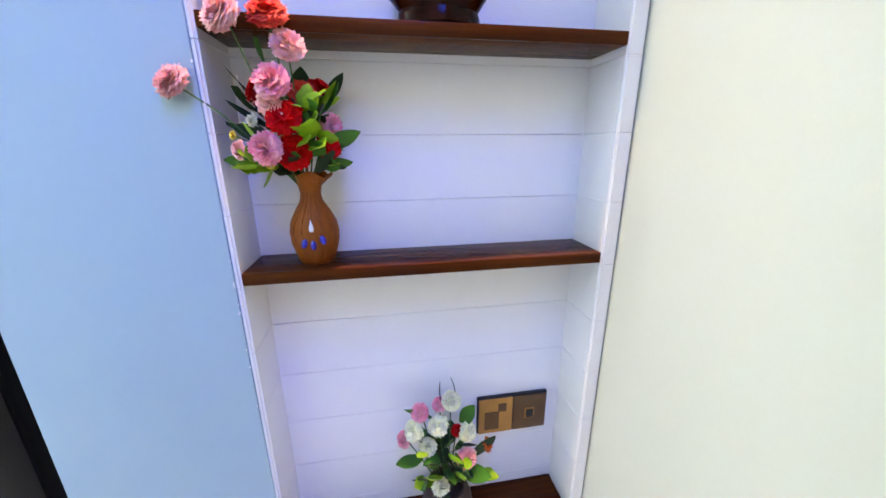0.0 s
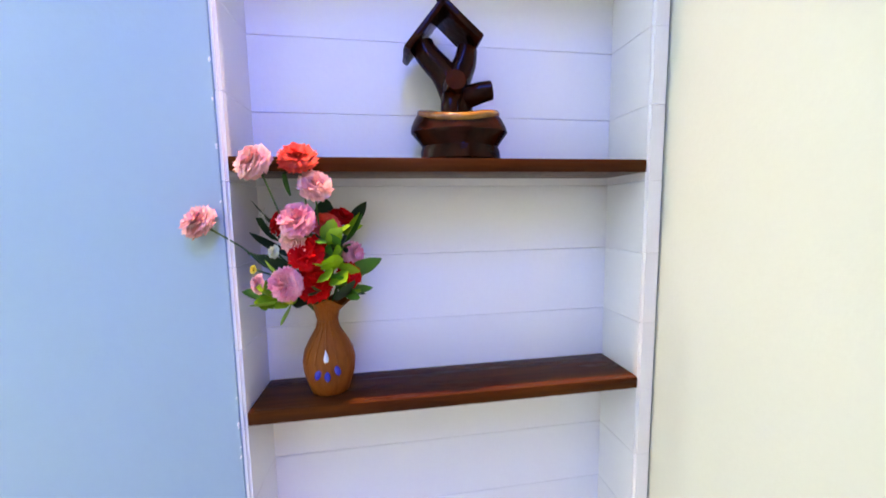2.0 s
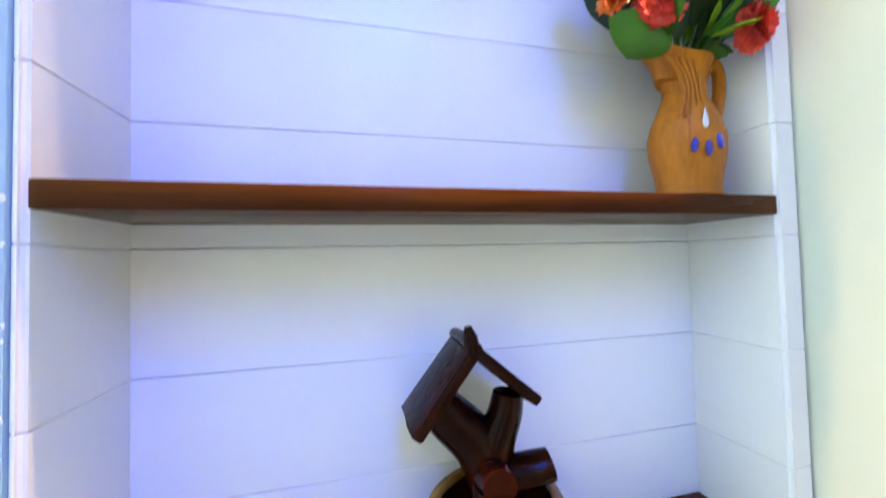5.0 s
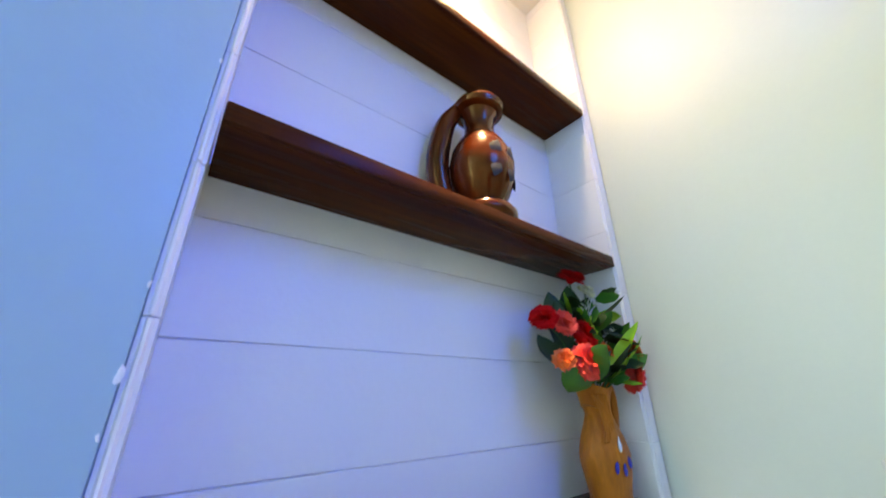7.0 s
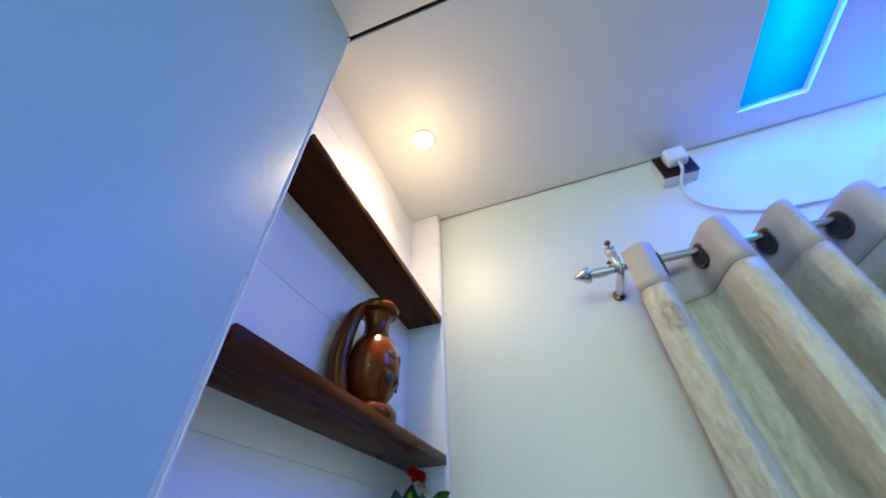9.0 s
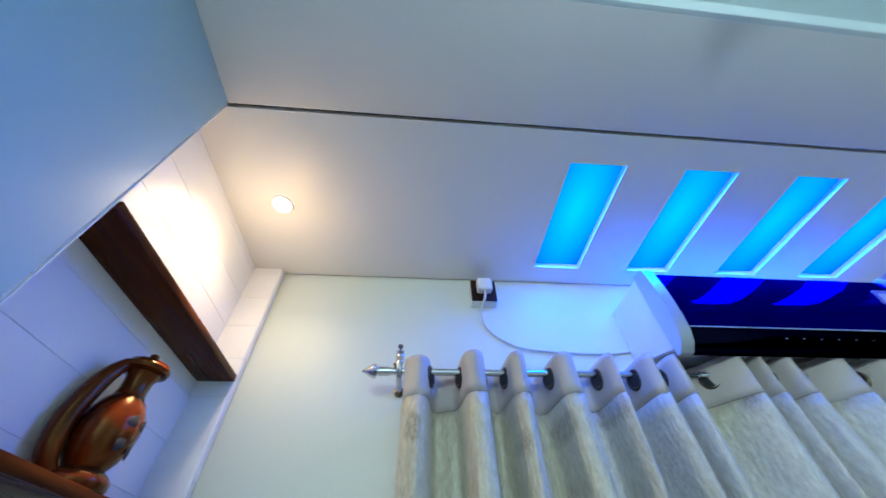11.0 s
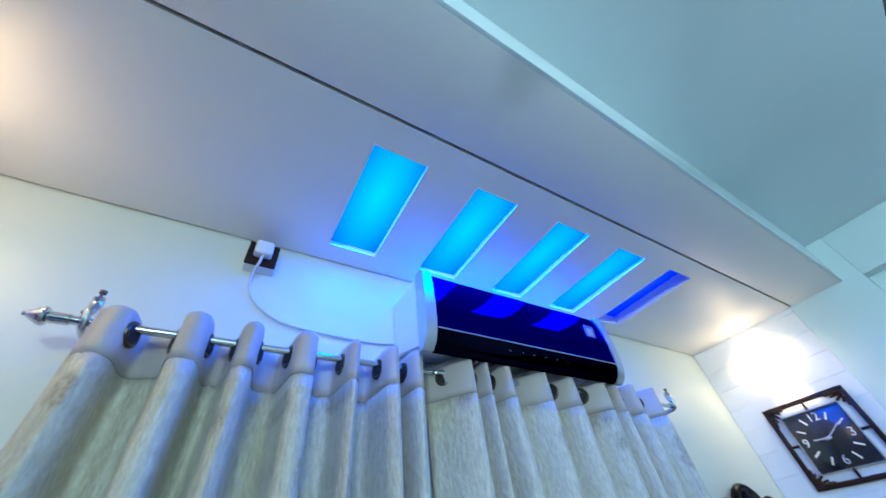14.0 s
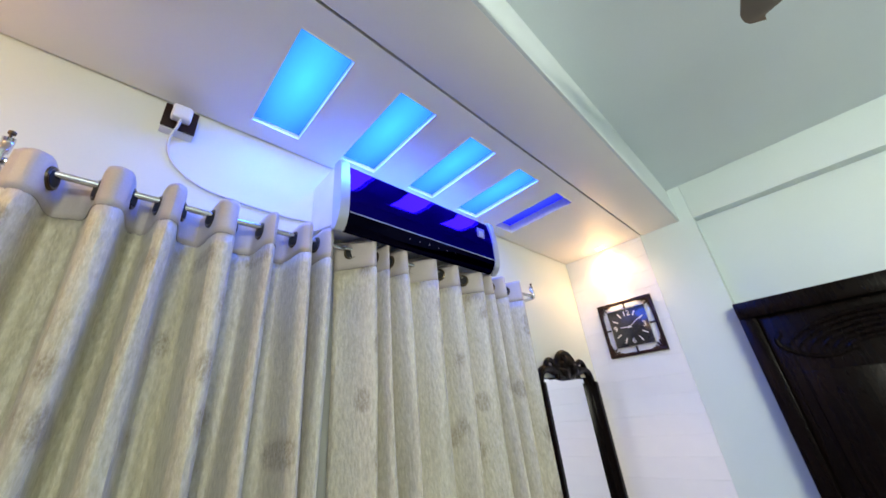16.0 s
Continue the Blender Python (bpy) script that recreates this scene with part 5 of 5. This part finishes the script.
flap = [(-0.167, 2.331), (-0.2025, 2.331), (-0.200, 2.318), (-0.190, 2.297), (-0.172, 2.277), (-0.156, 2.274), (-0.156, 2.284), (-0.167, 2.295)]
part("front_panel", extrude(front, AC0 + 0.036, AC1 - 0.036, 0.0015), M["ac_blue_reflection"], ac, "glossy black front panel, tinted blue for reflected light")
part("louvre_flap", extrude(flap, AC0 + 0.036, AC1 - 0.036, 0.0015), M["ac_black"], ac, "glossy black flap")
side = [(-0.150, 2.553), (-0.190, 2.549), (-0.199, 2.538), (-0.205, 2.482), (-0.208, 2.420), (-0.207, 2.360), (-0.204, 2.322), (-0.193, 2.292), (-0.172, 2.272), (-0.150, 2.274), (-0.150, 2.40)]
for y0, y1 in ((AC0, AC0 + 0.035), (AC1 - 0.035, AC1)):
    part("end_trim", extrude(side, y0, y1, 0.002), M["silver"], ac, "silver end trim")
part("chrome_line", extrude([(-0.2025, 2.3345), (-0.2042, 2.3345), (-0.2042, 2.3315), (-0.2025, 2.3315)], AC0 + 0.038, AC1 - 0.038), M["silver"], ac, "thin silver line")
display = part("display", boxes((-0.0022, 0.0, -0.027, 0.027, -0.030, 0.030), bevel=0.0008), M["badge"], ac, "small silver badge", pose(-0.2025, AC0 + 0.115, 2.452, 0, -5, 0))
part("display_window", boxes((-0.0032, -0.0024, -0.015, 0.015, -0.015, 0.017)), M["silver"], display)
for k in range(6):
    part("indicator", boxes((-0.0008, 0.0, -0.002, 0.002, -0.0008, 0.0008)), M["silver"], ac, "", pose(-0.1965, AC0 + 0.30 + 0.05 * k, 2.306, 0, 24, 0))

# outlet, plug and cable
o = thing("wall_outlet", "square wall outlet box with a dark face under the ceiling", "outlet", pose(0.030, -0.705, 2.604))
part("back_box", boxes((-0.032, 0.0, -0.043, 0.043, -0.048, 0.042), bevel=0.003), M["ac_white"], o)
part("face_plate", boxes((-0.040, -0.0325, -0.044, 0.044, -0.046, 0.043), bevel=0.003), M["clock_frame"], o, "dark brown face plate")
p = thing("power_plug", "white plug with its cable hanging to the air conditioner", "plug", pose(-0.0105, -0.705, 2.606))
part("plug_body", boxes((-0.034, 0.0, -0.026, 0.026, -0.024, 0.026), bevel=0.010, segments=4), M["white_plastic"], p)
part("cable", tube(curve_points([(-0.018, 0.0, -0.022), (-0.012, 0.002, -0.048), (0.018, 0.012, -0.074), (0.033, 0.006, -0.115), (0.034, -0.024, -0.162), (0.034, -0.088, -0.202), (0.034, -0.172, -0.217),
                                 (0.034, -0.360, -0.224), (0.036, -0.478, -0.210)], 8), 0.0042, 10), M["cable"], p, "pale grey cable")

# square clock on the clad wall
c = thing("wall_clock", "square dark fretwork wall clock with a black dial", "clock", pose(-0.298, FAR + 0.001, 2.106, 90, 0, 180))
H = 0.178
part("outer_frame", boxes((-H, H, -H, -H + 0.020, 0.004, 0.020), (-H, H, H - 0.020, H, 0.004, 0.020), (-H, -H + 0.020, -H + 0.0205, H - 0.0205, 0.004, 0.020),
                          (H - 0.020, H, -H + 0.0205, H - 0.0205, 0.004, 0.020), bevel=0.002), M["clock_frame"], c)
bm = bmesh.new()
bmesh.ops.create_uvsphere(bm, u_segments=8, v_segments=6, radius=0.0105)
bead = mesh("fretwork_bead", bm, M["clock_frame"])
for sx in (-1, 1):
    for sy in (-1, 1):
        for k in range(5):
            a = radians(45 + (k - 2) * 24)
            x, y = sx * (H - 0.014), sy * (H - 0.014)
            tip = (x - sx * math.cos(a) * 0.056, y - sy * math.sin(a) * 0.056)
            pts = curve_points([(x, y, 0.011), ((x + tip[0]) / 2 + 0.004 * sy, (y + tip[1]) / 2 - 0.004 * sx, 0.013), (*tip, 0.011)], 3)
            part("fretwork_curl", tube(pts, [0.009, 0.008, 0.007, 0.0065, 0.006, 0.005, 0.0045], 6), M["clock_frame"], c)
        for k in range(3):
            for way in (0, 1):
                d = 0.050 + 0.014 * k
                x, y = (sx * (H - d), sy * (H - 0.018)) if way else (sx * (H - 0.018), sy * (H - d))
                part("fretwork_bead", bead, M["clock_frame"], c, "", pose(x, y, 0.012))
for x0, x1, y0, y1 in ((-0.005, 0.005, 0.118, H - 0.014), (-0.005, 0.005, -H + 0.014, -0.118), (0.118, H - 0.014, -0.005, 0.005), (-H + 0.014, -0.118, -0.005, 0.005)):
    part("cross_tie", boxes((x0, x1, y0, y1, 0.006, 0.016), bevel=0.0015), M["clock_frame"], c)
part("dial", boxes((-0.121, 0.121, -0.121, 0.121, 0.002, 0.018), bevel=0.003), M["dial"], c, "black dial")
part("dial_rim", boxes((-0.124, -0.1215, -0.124, 0.124, 0.002, 0.022), (0.1215, 0.124, -0.124, 0.124, 0.002, 0.022), (-0.121, 0.121, -0.124, -0.1215, 0.002, 0.022), (-0.121, 0.121, 0.1215, 0.124, 0.002, 0.022)),
     M["silver"], c, "thin silver rim")
for body, x, y in (("12", 0.0, 0.090), ("3", 0.092, 0.0), ("6", 0.0, -0.090), ("9", -0.092, 0.0)):
    lettering("numeral", body, 0.050, M["grey"], c, pose(x, y, 0.0192))
for h in (1, 2, 4, 5, 7, 8, 10, 11):
    a = radians(90 - 30 * h)
    part("hour_bar", boxes((-0.017, 0.017, -0.0035, 0.0035, 0.0183, 0.0198)), M["grey"], c, "", pose(0.095 * math.cos(a), 0.095 * math.sin(a), 0, 0, 0, math.degrees(a)))
for name, angle, length, width, z in (("hour_hand", 90 - 274, 0.058, 0.006, 0.0215), ("minute_hand", 90 - 58, 0.086, 0.0045, 0.0235)):
    part(name, boxes((-0.014, length, -width / 2, width / 2, z, z + 0.0012)), M["silver"], c, "silver hand", pose(0, 0, 0, 0, 0, angle))
part("hub", lathe([(0.007, 0.020), (0.007, 0.027), (0.0, 0.028)], 14), M["silver"], c)

# tall mirror in its black carved frame, on the curtain wall
MY0, MY1, MZ0, MZ1 = -3.10, -2.446, 0.80, 1.80
m = thing("wall_mirror", "tall mirror in a black frame with carved scroll crest", "mirror", pose(0.0, 0, 0))
part("glass", boxes((0.010, 0.016, MY0 + 0.015, MY1 - 0.015, MZ0 + 0.01, MZ1 + 0.02)), M["mirror"], m, "silvered mirror glass")
part("back_board", boxes((0.0165, 0.029, MY0 + 0.005, MY1 - 0.005, MZ0, MZ1 + 0.03)), M["black_wood"], m)
for y in (MY0, MY1 - 0.035):
    part("stile", boxes((-0.036, 0.0295, y, y + 0.036, MZ0 - 0.02, MZ1), bevel=0.006), M["black_wood"], m)
part("bottom_rail", boxes((-0.010, 0.0295, MY0 + 0.036, MY1 - 0.036, MZ0 - 0.02, MZ0 + 0.03), bevel=0.006), M["black_wood"], m)
mid = (MY0 + MY1) / 2
pts = [(0.0, MY0 + 0.02, MZ1 - 0.01), (-0.004, MY0 + 0.05, MZ1 + 0.055), (-0.004, MY0 + 0.13, MZ1 + 0.075), (-0.004, mid - 0.08, MZ1 + 0.045), (-0.004, mid, MZ1 + 0.035),
       (-0.004, mid + 0.08, MZ1 + 0.045), (-0.004, MY1 - 0.13, MZ1 + 0.075), (-0.004, MY1 - 0.05, MZ1 + 0.055), (0.0, MY1 - 0.02, MZ1 - 0.01)]
part("crest_rail", tube(curve_points(pts, 6), 0.024, 12), M["black_wood"], m)
arch = [(-0.010, mid + 0.115 * math.cos(t), MZ1 + 0.045 + 0.125 * math.sin(t)) for t in np.linspace(-0.2, math.pi + 0.2, 22)]
part("crest_arch", tube(arch, 0.019, 12), M["black_wood"], m, "carved arch")
for s in (-1, 1):
    spiral = [(-0.014, mid + s * (0.17 + (0.062 - 0.0085 * a) * math.cos(a)), MZ1 + 0.075 + (0.062 - 0.0085 * a) * math.sin(a)) for a in np.linspace(0.2, 6.0, 26)]
    part("crest_scroll", tube(spiral, [0.017 - 0.0004 * i for i in range(26)], 10), M["black_wood"], m, "carved scroll")
for k in range(7):
    a = radians(90 + (k - 3) * 24)
    pts = curve_points([(-0.010, mid, MZ1 + 0.03), (-0.026, mid + 0.06 * math.cos(a), MZ1 + 0.03 + 0.075 * math.sin(a)), (-0.014, mid + 0.105 * math.cos(a), MZ1 + 0.03 + 0.125 * math.sin(a))], 5)
    part("crest_shell_rib", tube(pts, [0.020 + 0.0012 * i for i in range(6)] + [0.026 - 0.003 * i for i in range(5)], 8), M["black_wood"], m, "carved shell rib")

# ceiling fan
fan = thing("ceiling_fan", "dark brown three-bladed ceiling fan at rest", "ceiling fan", pose(-1.436, -1.324, HIGH))
part("canopy", lathe([(0.0, -0.06), (0.03, -0.06), (0.06, -0.02), (0.062, 0.0)], 24, caps=False), M["brown_fan"], fan)
part("down_rod", tube([(0, 0, -0.05), (0, 0, -0.22)], 0.012, 12), M["brown_fan"], fan)
part("motor", lathe([(0.0, -0.32), (0.05, -0.315), (0.10, -0.29), (0.115, -0.26), (0.10, -0.225), (0.04, -0.21), (0.0, -0.21)], 32, caps=False), M["brown_fan"], fan)
bm = bmesh.new()
rows = []
for i in range(25):
    t = i / 24
    x = 0.14 + 0.43 * t
    w = (0.048 + 0.016 * t) * (1 if t < 0.8 else math.sqrt(max(0.0, 1 - ((t - 0.8) / 0.2) ** 2)) + 0.02)
    rows.append([bm.verts.new((x, -w, 0.010)), bm.verts.new((x, 0, 0.004)), bm.verts.new((x, w, -0.008)), bm.verts.new((x, w, -0.012)), bm.verts.new((x, 0, -0.001)), bm.verts.new((x, -w, 0.006))])
for p, q in zip(rows, rows[1:]):
    for k in range(6):
        bm.faces.new((p[k], p[(k + 1) % 6], q[(k + 1) % 6], q[k]))
bm.faces.new(rows[0][::-1]), bm.faces.new(rows[-1])
blade = mesh("blade", bm, M["brown_fan"])
iron = mesh("blade_iron", boxes((0.08, 0.19, -0.018, 0.018, -0.006, -0.001), bevel=0.001), M["bronze"])
for a in (-83, 37, 157):
    b = part("blade", blade, M["brown_fan"], fan, "", pose(0, 0, -0.265, 0, 0, a))
    part("blade_iron", iron, M["bronze"], b, "", pose(0, 0, -0.008))

# ---- cladding boards, each its own piece ----
PITCH, FIRST = 0.108, 0.063
levels = [max(0.0, FIRST - PITCH)] + [FIRST + PITCH * k for k in range(25)]
levels = [z for z in levels if z < CEIL - 0.01] + [CEIL]
back = tagged(new("cladding_north", mesh("cladding_north", boxes((-0.578, 0.029, 0.1035, 0.1055, 0, CEIL)), M["wall"])), "white board cladding of the shelf niche", "cladding", kind="structure")
south = tagged(new("cladding_south", mesh("cladding_south", boxes((-0.5395, 0.029, FAR - 0.0105, FAR - 0.0085, 0, CEIL)), M["wall"])), "white board cladding behind the clock", "cladding", kind="structure")


def board(sx, sy, sz):
    bm = boxes((0, sx, 0, sy, 0, sz))
    front = [e for e in bm.edges if sx < 0.1 and all(v.co.y < 1e-6 for v in e.verts) and abs(e.verts[0].co.z - e.verts[1].co.z) > 0.01]
    if front:
        bmesh.ops.bevel(bm, geom=front, offset=0.0035, segments=3, affect="EDGES")
        bmesh.ops.bevel(bm, geom=[e for e in bm.edges if abs(e.verts[0].co.z - e.verts[1].co.z) < 1e-6], offset=0.0009, segments=1, affect="EDGES")
    else:
        bmesh.ops.bevel(bm, geom=bm.edges[:], offset=0.0009, segments=1, affect="EDGES")
    return mesh("board", bm, M["plank"])


shared = {}
for z0, z1 in zip(levels, levels[1:]):
    h = round(z1 - z0 - 0.0003, 4)
    for kind, size, place, owner in (("back", (0.606, 0.0085, h), (-0.5785, 0.095, z0), back), ("left", (0.0085, 0.0948, h), (-0.5785, 0.0, z0), back),
                                     ("right", (0.0275, 0.0948, h), (0.0, 0.0, z0), back), ("south", (0.5675, 0.0085, h), (-0.5395, FAR - 0.0085, z0), south)):
        key = (kind, h)
        if key not in shared:
            shared[key] = board(*size)
        part("board", shared[key], M["plank"], owner, "", pose(*place))
